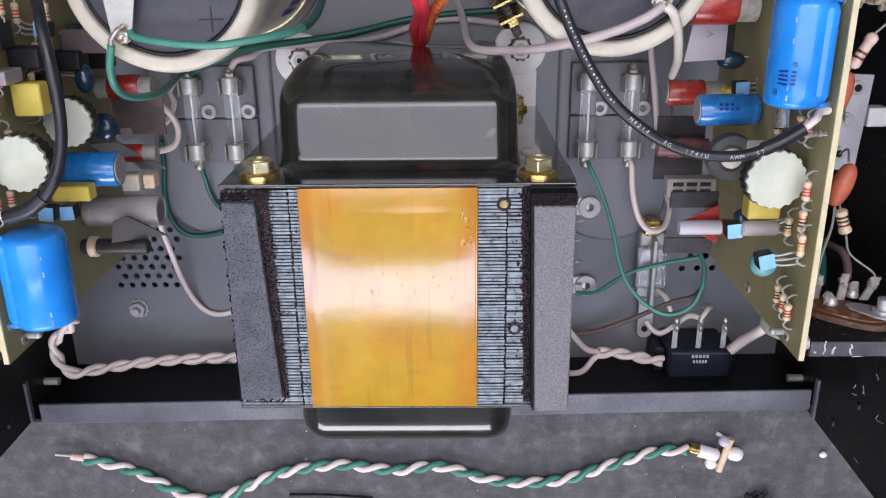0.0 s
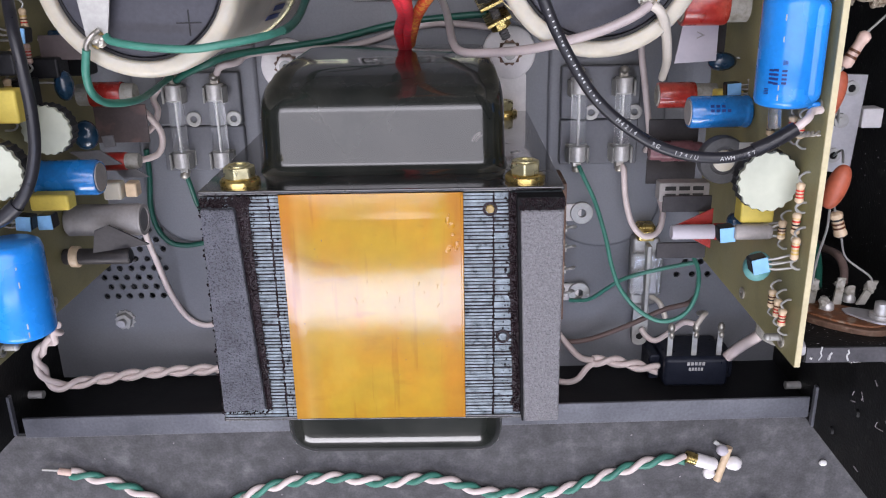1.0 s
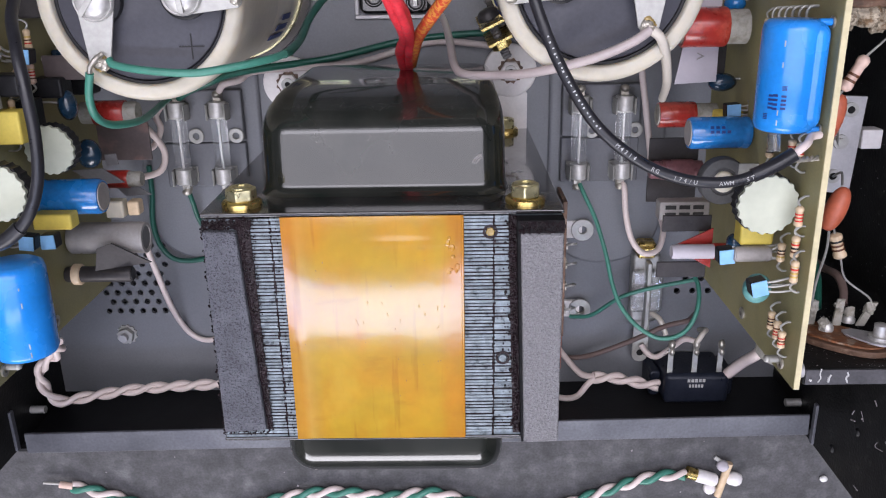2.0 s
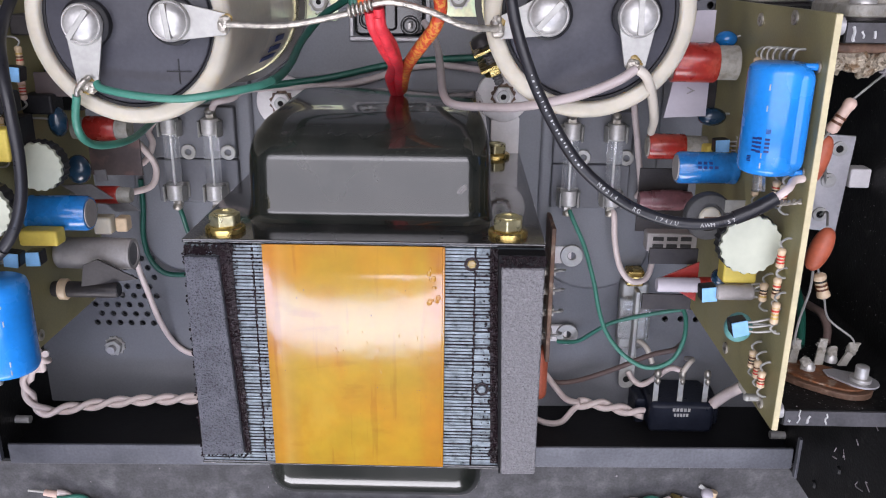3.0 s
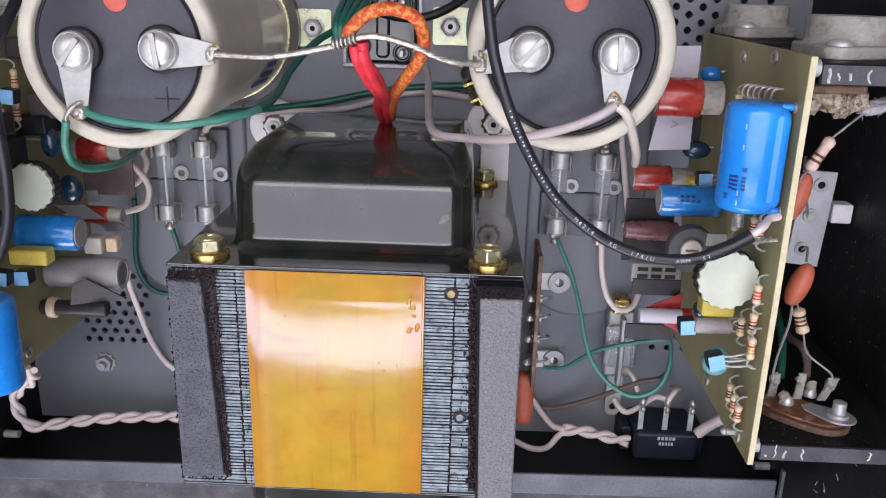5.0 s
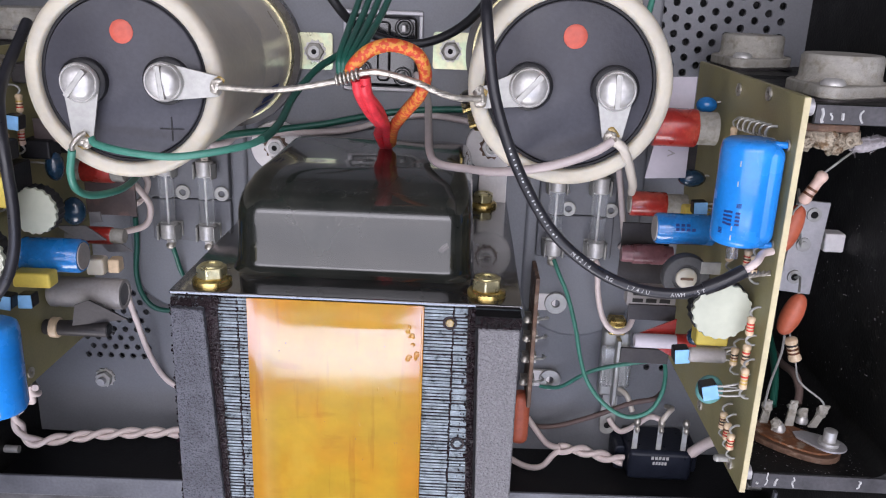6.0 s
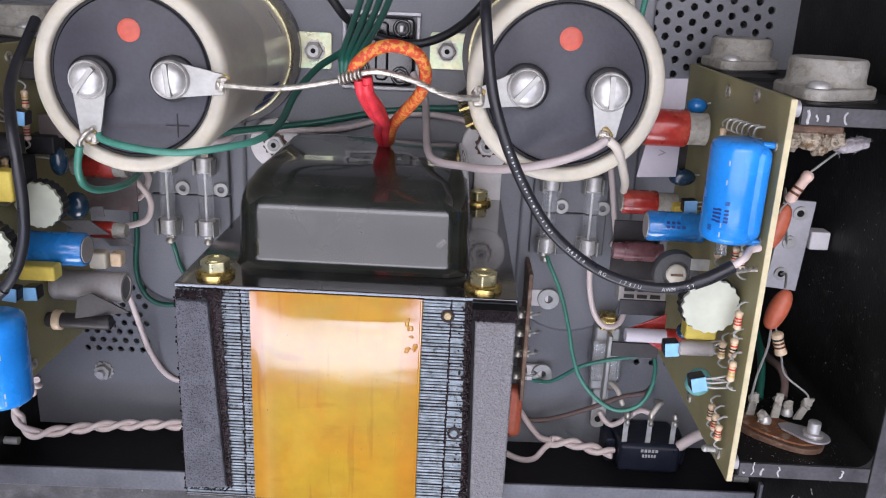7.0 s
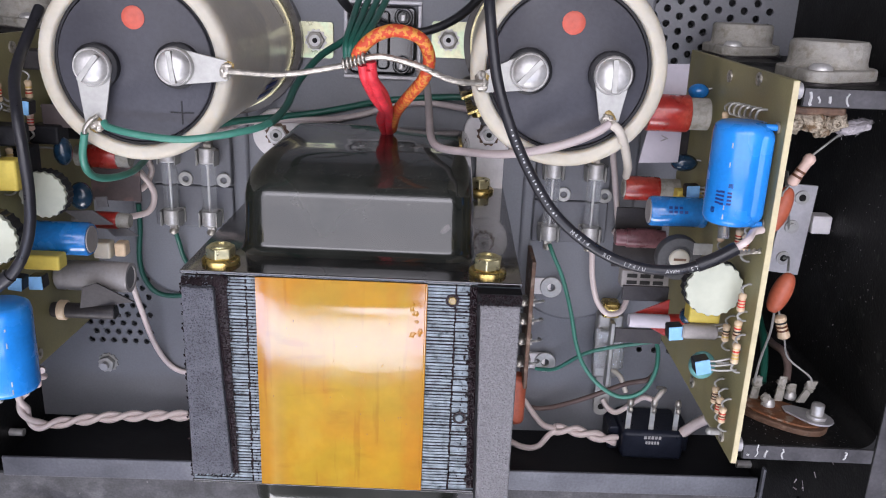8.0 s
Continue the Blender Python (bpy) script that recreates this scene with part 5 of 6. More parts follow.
lb = circuit_board(-1, "upright amplifier circuit board crowded with small components")
big_can(lb, -1, 0.0605, 0.0880, 0.0905, "large glossy blue electrolytic capacitor")
radial_can(lb, -1, 0.0958, 0.0514, 0.0916, 0.0056, "dark_blue", "blue sleeved capacitor standing off the board")
p = radial_can(lb, -1, 0.0772, 0.0366, 0.0861, 0.0054, "greyplastic", "grey sleeved capacitor standing off the board", end="dull_wing")
part("end_rim", Geo().ring(0.0040, 0.0053, 0.0251, 0.0258, 28, along((-0.1112, 0.0772, 0.0366), (0, 0.0772, 0.0366))), "greyplastic", p)
for k, x in enumerate((-0.0985, -0.0968, -0.0925, -0.0908)):
    for q in range(2):
        aa = radians(-38)
        part("print_bar", Geo().box(-0.0005, 0.0004, -0.0002 + q * 0.0009, 0.0003 + q * 0.0009, -0.0001, 0.00007, Matrix.Translation((x, 0.0772 + 0.0054 * math.sin(aa), 0.0366 + 0.0054 * math.cos(aa))) @ Matrix.Rotation(-aa, 4, "X")), "print_white", p)
trimmer(lb, -1, 0.1035, 0.1070, 0.0885, 0.0080, "waxed toothed adjuster on the board edge")
trimmer(lb, -1, 0.1030, 0.1120, 0.0570, 0.0076, "waxed toothed adjuster lower on the board")
film_box(lb, -1, 0.1060, 0.1218, 0.0710, 0.0085, 0.0095, 0.006, "yellow", "yellow film capacitor")
film_box(lb, -1, 0.1035, 0.0908, 0.0600, 0.0120, 0.0050, 0.006, "yellow", "yellow film capacitor")
small_transistor(lb, -1, 0.1010, 0.0875, 0.0720, 2), small_transistor(lb, -1, 0.1052, 0.0885, 0.0760, -6)
small_transistor(lb, -1, 0.1050, 0.1400, 0.0600, -6)
dipped(lb, -1, 0.1020, 0.1232, 0.0430, 0.0030, 0.0048, 0.003, "navy", "navy dipped capacitor")
dipped(lb, -1, 0.1022, 0.1055, 0.0330, 0.0042, 0.0050, 0.003, "navy", "dark blue dipped capacitor")
red_diode(lb, -1, 0.1165, 0.0180, 0.0895, 0.0042, 0.30, 0.80, "metal transistor with red sleeve")
red_diode(lb, -1, 0.0948, 0.0256, 0.0884, 0.0030, 0.35, 0.8, "metal transistor with red sleeve")
p = radial_can(lb, -1, 0.0668, 0.0440, 0.0890, 0.0027, "dark_tab", "metal transistor lying under a folded cooling tab", name="metal_transistor", end="black_plastic")
part("collar", Geo().lathe([(0.0036, 0), (0.0036, 0.0022), (0.0032, 0.0026)], 22, along((-0.1085, 0.0668, 0.0440), (0, 0.0668, 0.0440))), "beige", p)
part("folded_tab", Geo().add([(-0.1000, 0.0690, 0.0470), (-0.0830, 0.0700, 0.0420), (-0.0980, 0.0770, 0.0480), (-0.0935, 0.0785, 0.0470), (-0.1000, 0.0690, 0.0462), (-0.0830, 0.0700, 0.0412), (-0.0980, 0.0770, 0.0472), (-0.0935, 0.0785, 0.0462)], [(0, 1, 3, 2), (6, 7, 5, 4), (0, 4, 5, 1), (1, 5, 7, 3), (3, 7, 6, 2), (2, 6, 4, 0)]), "dark_tab", p, "dark folded cooling tab")
wing_clip(lb, -1, 0.0890, 0.1075, 0.0985, 0.1120, 0.0120, "taupe", "insulating_plate")
for o, z in (([(-0.1090, 0.1000), (-0.0985, 0.1005), (-0.0915, 0.0955), (-0.1010, 0.0950)], 0.0330), ([(-0.1000, 0.0940), (-0.0925, 0.0935), (-0.0860, 0.0890), (-0.0950, 0.0885)], 0.0250), ([(-0.0985, 0.1045), (-0.0945, 0.1048), (-0.0940, 0.1010), (-0.0980, 0.1005)], 0.0300)):
    part("cooling_wing", Geo().prism(o, z - 0.0004, z + 0.0004), "dull_wing", lb, "thin dull grey cooling wing", bevel=0.0002)
wing_clip(lb, -1, 0.0890, 0.1080, 0.1310, 0.1385, 0.0420, "taupe"), wing_clip(lb, -1, 0.0890, 0.1050, 0.0632, 0.0642, 0.0400)
film_box(lb, -1, 0.0935, 0.0880, 0.0380, 0.0060, 0.0060, 0.005, "cream", "cream ceramic body"), film_box(lb, -1, 0.0880, 0.0878, 0.0360, 0.0040, 0.0050, 0.005, "beige", "tan ceramic body")
for y, z, ln, body in ((0.1290, 0.0800, 0.0060, "beige"), (0.1220, 0.0840, 0.0058, "beige"), (0.1140, 0.0900, 0.006, "beige"), (0.1120, 0.0800, 0.0052, "beige"), (0.0955, 0.0925, 0.0058, "pinkres"), (0.0960, 0.0850, 0.005, "beige"), (0.1330, 0.0560, 0.006, "beige"), (0.1335, 0.0470, 0.006, "pinkres"), (0.1450, 0.0640, 0.006, "beige")):
    board_resistor(lb, -1, y, z, ln, x=0.1096, body=body)
for y, z, k in ((0.1330, 0.0660, "black_plastic"), (0.1290, 0.0420, "black_plastic"), (0.1360, 0.0250, "navy"), (0.1530, 0.0420, "dark_tab"), (0.1270, 0.0220, "black_plastic")):
    part("small_module", Geo().box(-0.1115, -0.1015 - 0.3 * (z - 0.04) * 0.1, y - 0.0032, y + 0.0030, z - 0.004, z + 0.004), k, lb, "small dark moulded package", bevel=0.0009)
for y, z in ((0.1375, 0.0860), (0.1420, 0.0820), (0.1480, 0.0740), (0.1255, 0.0640), (0.1190, 0.0640), (0.1310, 0.0350), (0.1440, 0.0480)):
    board_resistor(lb, -1, y, z, 0.0058, x=0.1085, body="beige", cols=("band_red", "band_brown", "band_gold"))
part("small_module", Geo().box(-0.1110, -0.1060, 0.1180, 0.1270, 0.0500, 0.0600), "black_plastic", lb, "small black moulded package", bevel=0.0005)
part("small_module", Geo().box(-0.1115, -0.1065, 0.1270, 0.1310, 0.0720, 0.0820), "greyplastic", lb, "small black moulded package", bevel=0.0005)
part("small_module", Geo().box(-0.1115, -0.1080, 0.1360, 0.1440, 0.0700, 0.0780), "black_plastic", lb, "small black moulded package", bevel=0.0008)

# ------------------------------------------------------------ parts beside the right board
bk = thing("mounting_strip", (0.141, 0.107, PL), "dull aluminium strip with three rimmed holes", "bracket")
part("strip", Geo().prism([(0.1347, 0.0925), (0.1452, 0.0915), (0.1468, 0.1225), (0.1370, 0.1230)], 0.0440, 0.0452), "alu", bk, bevel=0.0002)
for x, y, solid in ((0.1420, 0.1185, 0), (0.1402, 0.1085, 1), (0.1392, 0.0975, 0)):
    part("rimmed_hole", Geo().ring(0.0012, 0.0023, 0.0452, 0.0459, 18, Matrix.Translation((x, y, 0))), "tin", bk)
    part("bore", Geo().lathe([(0.0013, 0.0452), (0.0013, 0.0455 if not solid else 0.0464)], 14, Matrix.Translation((x, y, 0))), "tin" if solid else "hole", bk)
part("leg", Geo().box(0.1385, 0.1425, 0.100, 0.1040, PL, 0.0440), "alu", bk)
single("white_spacer", Geo().box(0.1485, 0.1550, 0.1052, 0.1115, 0.036, 0.042), "nylon", "white plastic spacer on the heat sink", "spacer", bevel=0.0006)

for (cx_, cy_, cz_, ang, rx, ry) in ((0.1300, 0.0940, 0.0700, -18, 0.0031, 0.0068), (0.1256, 0.1200, 0.0690, -16, 0.0031, 0.0074)):
    oc = thing("dipped_capacitor", (cx_, cy_, cz_ - 0.003), "orange-red dipped capacitor hanging on its wires", "capacitor", "orange capacitors")
    g = Geo()
    g.lathe([(max(math.sin(math.pi * j / 12) ** 0.8, 0.03), -math.cos(math.pi * j / 12)) for j in range(13)], 22, Matrix.Translation((cx_, cy_, cz_)) @ Matrix.Rotation(radians(ang), 4, "Z") @ Matrix.Rotation(radians(90), 4, "X") @ Matrix.Diagonal((rx, 0.0032, ry, 1)))
    part("body", g, "orange", oc)
    part("lead", Geo().tube([(cx_ - 0.001, cy_ - ry, cz_), (cx_ - 0.0015, cy_ - ry - 0.006, cz_ + 0.001), (cx_ - 0.004, cy_ - ry - 0.014, cz_ + 0.003), (cx_ - 0.006, 0.0660 if cy_ < 0.1 else cy_ - 0.025, cz_ + 0.006)], 0.0004, 6), "tin", oc)
    part("lead", Geo().tube([(cx_ + 0.001, cy_ + ry, cz_), (cx_ + 0.004, cy_ + ry + 0.002, cz_ - 0.008), (0.1392, 0.0975 if cy_ < 0.1 else 0.1085, 0.046)], 0.0004, 6), "tin", oc)
wr = thing("wired_resistor", (0.129, 0.133, 0.07), "pinkish banded resistor wired to the upper socket", "resistor", "wired resistors")
resistor(wr, (0.1264, 0.1285, 0.0720), (0.1312, 0.1378, 0.0725), 0.0016, "pinkres", ("band_brown", "band_brown"), ([(0.1264, 0.1285, 0.0720), (0.1250, 0.1255, 0.071), (0.1262, 0.1225, 0.070)], [(0.1312, 0.1378, 0.0725), (0.1340, 0.1420, 0.075), (0.1355, 0.1468, 0.080), (0.1320, 0.1500, 0.083)]))
wr = thing("wired_resistor", (0.133, 0.083, 0.07), "beige banded resistor wired to the lower socket", "resistor", "wired resistors")
resistor(wr, (0.1312, 0.0862, 0.0690), (0.1338, 0.0785, 0.0695), 0.0018, "beige", ("band_black", "band_brown", "band_brown"), ([(0.1312, 0.0862, 0.0690), (0.1306, 0.0885, 0.069)], [(0.1338, 0.0785, 0.0695), (0.1360, 0.0720, 0.070), (0.1437, 0.0660, 0.0711), (0.1427, 0.0625, 0.0711)]))

# ------------------------------------------------------------ parts on the plate
rc = thing("rectifier_block", (0.116, -0.002, PL), "dark blue-black moulded block with three tinned tags", "rectifier")
part("housing", Geo().box(0.1030, 0.1290, -0.0078, 0.0055, PL, 0.0040), "navy_block", rc, bevel=0.0022, seg=4)
for x in (0.1010, 0.1310):
    part("mounting_ear", Geo().prism(rounded(x - 0.0022, x + 0.0022, -0.0080, 0.0030, 0.0014), PL, -0.0040), "navy_block", rc, bevel=0.0008)
for k, (y, w0) in enumerate(((0.0030, 0.0075), (0.0006, 0.0060))):
    for q in range(5):
        part("print_bar", Geo().box(0.1158 - w0 / 2 + q * w0 / 5, 0.1158 - w0 / 2 + (q + 0.7) * w0 / 5, y - 0.0008, y + 0.0006, 0.0040, 0.0041), "print_white", rc)
for x in (0.1052, 0.1150, 0.1250):
    t = part("tag", Geo().box(x - 0.0011, x + 0.0011, 0.0050, 0.0180, 0.0010, 0.0017), "tin", rc, bevel=0.0002)
    part("solder", Geo().blob((x, 0.0178, 0.0018), (0.0015, 0.0022, 0.0014), 9, 6).blob((x + 0.0003, 0.0145, 0.0019), (0.0011, 0.0016, 0.0009), 8, 5), "solder", t)
cl = thing("terminal_clamp", (0.096, 0.036, PL), "tinned metal clamp with a clear insulator", "clamp")
part("strap", Geo().box(0.0905, 0.1015, 0.0225, 0.0520, PL + 0.002, PL + 0.0085), "tin", cl, bevel=0.0015, seg=3)
part("insulator", Geo().box(0.0900, 0.1025, 0.0280, 0.0460, PL + 0.0075, PL + 0.0115), "clear", cl, "clear plastic insulator", bevel=0.0012, seg=3)
part("ridge", Geo().box(0.0952, 0.0972, 0.0200, 0.0500, PL + 0.0085, PL + 0.0135), "tin", cl, bevel=0.0006)
part("clamp_tag", Geo().prism(rounded(0.0930, 0.0995, 0.0030, 0.0240, 0.0030), PL + 0.004, PL + 0.0052), "tin", cl, bevel=0.0002)
part("tag_hole", Geo().lathe([(0.0014, PL + 0.0052), (0.0014, PL + 0.0054)], 14, Matrix.Translation((0.0962, 0.0072, 0))), "hole", cl)
part("top_nut", Geo().box(0.0918, 0.0990, 0.0505, 0.0575, PL + 0.003, PL + 0.0100), "brass", cl, bevel=0.0012)

ts = thing("terminal_strip", (0.0605, 0.048, PL), "brown phenolic terminal strip on edge with corroded tags", "terminal strip")
part("strip", Geo().box(0.0596, 0.0612, 0.0240, 0.0790, PL + 0.003, 0.0060), "phenolic", ts, bevel=0.0003)
for y in (0.033, 0.043, 0.052, 0.060):
    part("tag", Geo().box(0.0570, 0.0625, y - 0.0015, y + 0.0015, -0.004, 0.0010).blob((0.0580, y, 0.001), (0.0018, 0.0018, 0.0016), 8, 6), "solder", ts)
    part("tag_wire", Geo().tube([(0.0612, y, 0.001), (0.0645, y + 0.001, 0.002), (0.0665, y - 0.001, -0.004), (0.0665, y - 0.004, -0.012)], 0.0005, 6), "tin", ts)
od = thing("dipped_capacitor", (0.0585, 0.014, PL + 0.004), "bright orange dipped capacitor beside the transformer", "capacitor", "orange capacitors")
part("body", Geo().box(0.0545, 0.0618, 0.0030, 0.0262, -0.0080, 0.0005), "orange", od, bevel=0.0032, seg=4)
part("lead", Geo().tube([(0.0600, 0.0255, -0.003), (0.0605, 0.0300, -0.002), (0.0605, 0.0330, 0.0)], 0.0004, 6), "tin", od)


# ------------------------------------------------------------ wires
wire("bus_wire", [(-0.0336, 0.1565, 0.0875), (-0.0187, 0.1566, 0.09), (-0.0035, 0.1595, 0.092), (0.0026, 0.1617, 0.0935), (0.0084, 0.1625, 0.0935), (0.0172, 0.1604, 0.092), (0.026, 0.1568, 0.09), (0.0342, 0.1561, 0.0872)], 0.0008, "solder", "bare tinned bus wire between the filter capacitors")
g = Geo()
for k in range(2):
    g.tube(strands([(0.018, 0.1602, 0.0922), (0.023, 0.158, 0.091), (0.0285, 0.1563, 0.089), (0.0338, 0.1561, 0.0872)], 0.0004, 0.008, k * math.pi), 0.00045, 7, 0)
single("bus_strands", g, "solder", "twisted bare wire end on a solder lug", "wire")
g = Geo()
g.tube(strands([(-0.0022, 0.1601, 0.0927), (0.0, 0.1609, 0.0931), (0.0016, 0.1614, 0.0934), (0.0034, 0.1621, 0.0937)], 0.0012, 0.0011, 0, 40), 0.00042, 8, 0)
single("wire_wrap", g, "solder", "tight wrap of tinned wire round a joint", "wire")
lp = [(0.0006, 0.1611, 0.092), (0.0025, 0.1645, 0.093), (0.0065, 0.1679, 0.093), (0.0118, 0.1691, 0.092), (0.0176, 0.167, 0.09), (0.0198, 0.1619, 0.088), (0.0184, 0.1564, 0.085), (0.0141, 0.1504, 0.075), (0.0098, 0.1440, 0.06), (0.0075, 0.138, 0.045), (0.0060, 0.1330, 0.030)]
single("braided_wire", Geo().tube(lp, 0.0017, 12, 10), "w_braid", "looped wire in red and yellow braided sleeving", "wire")
for k, (dx_, dy_) in enumerate(((-0.0012, 0.0), (0.0008, 0.0008), (0.0006, -0.0010))):
    wire("red_wire", [(0.0039 + dx_, 0.1602 + dy_, 0.0915), (0.0044 + dx_, 0.1562, 0.0895), (0.0060 + dx_ * 1.2, 0.1507 + dy_, 0.0805), (0.0066 + dx_ * 0.8, 0.1440, 0.062), (0.0052 + dx_ * 1.6, 0.1385 + dy_, 0.045), (0.0045 + dx_, 0.132, 0.030)], 0.0015, "w_red", "bright red sleeved lead from the transformer", "red leads")
for k in range(4):
    o = 0.0014 * (k - 1.5)
    wire("green_lead", [(-0.0006 + o * 0.4, 0.1612, 0.0925), (0.0004 + o, 0.1660, 0.0905), (0.0018 + o * 1.6, 0.1725, 0.0740), (0.0030 + o * 2.0, 0.1800, 0.055), (0.0040 + o * 2.5, 0.195, 0.02), (0.0060 + o * 3, 0.215, -0.010)], 0.00095, "w_dkgreen", "dark green lead soldered to the bus wire", "green leads")
wire("green_wire", [(-0.0254, 0.1414, 0.077), (-0.0286, 0.1406, 0.084), (-0.038, 0.1392, 0.0895), (-0.0468, 0.1383, 0.091), (-0.0577, 0.139, 0.0905), (-0.0666, 0.1403, 0.0885), (-0.0685, 0.1416, 0.0875)], 0.00105, "w_green", "green insulated wire across the capacitor rim")
# the rim wire goes on here; its shade is put in as darker green
wire("dark_green_wire", [(-0.0061, 0.1654, 0.01), (-0.0133, 0.16, 0.015), (-0.0196, 0.1555, 0.025), (-0.0237, 0.1489, 0.042), (-0.0241, 0.144, 0.058), (-0.0247, 0.1419, 0.07), (-0.0256, 0.1413, 0.0775)], 0.0012, "w_dkgreen", "far stretch of the green wire behind the capacitor, shaded by a darker green")
wire("bare_wire_end", [(-0.0704, 0.143, 0.0868), (-0.072, 0.1416, 0.088), (-0.0735, 0.1399, 0.088), (-0.0739, 0.1383, 0.0878)], 0.0007, "solder", "stripped wire end on a solder lug")
wire("green_wire", [(-0.0739, 0.1383, 0.0878), (-0.0758, 0.1319, 0.086), (-0.0762, 0.1266, 0.083), (-0.0759, 0.123, 0.076), (-0.0742, 0.1213, 0.066), (-0.0744, 0.1205, 0.052)] + [(-0.0835, 0.1180, 0.012), (-0.0852, 0.1190, -0.008)], 0.0011, "w_green", "green insulated wire looping down to a fuse clip")

coax = [(0.0344, 0.195, 0.075), (0.0344, 0.183, 0.09), (0.0345, 0.1777, 0.097), (0.0358, 0.1671, 0.101), (0.0376, 0.1578, 0.103), (0.0414, 0.147, 0.105), (0.0463, 0.1371, 0.105), (0.0529, 0.127, 0.105), (0.0607, 0.1198, 0.105), (0.0695, 0.1144, 0.104), (0.0787, 0.1117, 0.104), (0.0877, 0.1116, 0.104), (0.0948, 0.114, 0.104), (0.1016, 0.1177, 0.1035)]
cx = thing("coaxial_cable", (0.07, 0.115, 0.10), "thin black coaxial cable with white lettering", "cable")
part("jacket", Geo().tube(coax, 0.00142, 14, 8), "w_black", cx)
part("heat_shrink", Geo().tube([(0.0925, 0.1130, 0.104), (0.0970, 0.1151, 0.104), (0.1022, 0.1181, 0.1035)], 0.0018, 14, 6), "w_black", cx, "black shrink sleeve on the cable end")
part("core_wire", Geo().tube([(0.1015, 0.1177, 0.1036), (0.1050, 0.1203, 0.103), (0.1078, 0.1212, 0.0985), (0.1110, 0.1212, 0.0960)], 0.0010, 10), "w_pink", cx, "pinkish inner conductor")
for k in range(2):
    part("braid_tail", Geo().tube(strands([(0.1015, 0.1168, 0.1030), (0.1050, 0.1160, 0.1005), (0.1085, 0.1155, 0.0975), (0.1115, 0.1153, 0.0960)], 0.0004, 0.004, k * math.pi), 0.0004, 6, 0), "solder", cx)


def lettering(words, line, lift, height, material, parent):
    """White words laid along a line on the camera side of a cable. words: (text, place along the line in metres)."""
    c = curve(line, 24)
    run = [0.0]
    for a, b in zip(c, c[1:]):
        run.append(run[-1] + (b - a).length)
    for text, start in words:
        for i, ch in enumerate(text):
            s = start + i * height * 1.2
            j = max(k for k in range(len(run)) if run[k] <= s)
            d = (c[min(j + 1, len(c) - 1)] - c[j - 1]).normalized()
            up = Vector((0, 0, 1)) - d * d.z
            up.normalize()
            m = Matrix((d, up.cross(d), up)).transposed().to_4x4()
            m.translation = c[j] + d * (s - run[j]) + up * lift
            f = bpy.data.curves.new("letter", "FONT")
            f.body, f.size, f.extrude = ch, height * 1.35, 0.00003
            f.align_x, f.align_y = "CENTER", "CENTER"
            ob = bpy.data.objects.new("letter", f)
            me = bpy.data.meshes.new_from_object(ob)
            bpy.data.objects.remove(ob)
            g = Geo().add([v.co.copy() for v in me.vertices], [tuple(p.vertices) for p in me.polygons], m)
            if g.v:
                part("letter", g, material, parent)


lettering((("M4214", 0.0920), ("RG", 0.1028), ("174/U", 0.1090), ("AWM", 0.1205), ("ST", 0.1270)), coax, 0.00145, 0.00108, "print_white", cx)
c = curve(coax, 24)
run = 0.0
for a, b in zip(c, c[1:]):
    d = (b - a)
    k0, k1 = int(run / 0.00125), int((run + d.length) / 0.00125)
    if k1 > k0 and 0.060 < run < 0.087:
        dd = d.normalized()
        up = (Vector((0, 0, 1)) - dd * dd.z).normalized()
        m = Matrix((dd, up.cross(dd), up)).transposed().to_4x4()
        m.translation = a + up * 0.00143
        part("print_bar", Geo().box(-0.00012 - 0.0001 * (k1 % 3), 0.00014, -0.00034 + 0.0002 * (k1 % 2), 0.00034 - 0.0001 * (k1 % 3), 0, 0.00006, m), "print_white", cx)
    run += d.length
lc = thing("black_cable", (-0.09, 0.12, 0.09), "thin black cable looping to the board", "cable")
part("jacket", Geo().tube([(-0.0915, 0.170, 0.07), (-0.0895, 0.1554, 0.09), (-0.0854, 0.1466, 0.1), (-0.0829, 0.1362, 0.104), (-0.0821, 0.1254, 0.105), (-0.0832, 0.1155, 0.105), (-0.0866, 0.1067, 0.105), (-0.0921, 0.1004, 0.105), (-0.0985, 0.0975, 0.1045)], 0.0015, 14, 8), "w_black", lc)
part("heat_shrink", Geo().tube([(-0.0900, 0.1024, 0.105), (-0.0945, 0.0990, 0.105), (-0.1010, 0.0968, 0.1043)], 0.0020, 14, 6), "w_black", lc)
part("core_wire", Geo().tube([(-0.1005, 0.0970, 0.1043), (-0.1060, 0.0972, 0.1020), (-0.1100, 0.0975, 0.0970)], 0.0011, 10), "w_pink", lc)

wire("pink_wire", [(0.0690, 0.1468, 0.0878), (0.0646, 0.144, 0.0885), (0.0571, 0.1408, 0.0885), (0.0484, 0.1382, 0.087), (0.0396, 0.1356, 0.08), (0.0318, 0.1339, 0.07), (0.0232, 0.1329, 0.06), (0.0198, 0.1345, 0.05), (0.0182, 0.1405, 0.03), (0.0160, 0.1447, 0.0), (0.011, 0.1514, -0.012)], 0.00125, "w_greypink", "greyish pink wire from a capacitor lug")
wire("cream_wire", [(0.0693, 0.1468, 0.0878), (0.0718, 0.1448, 0.087), (0.0745, 0.1405, 0.082), (0.0775, 0.1350, 0.073), (0.0810, 0.1290, 0.060), (0.0850, 0.1220, 0.04)], 0.0013, "w_cream", "cream wire hanging from a capacitor lug")
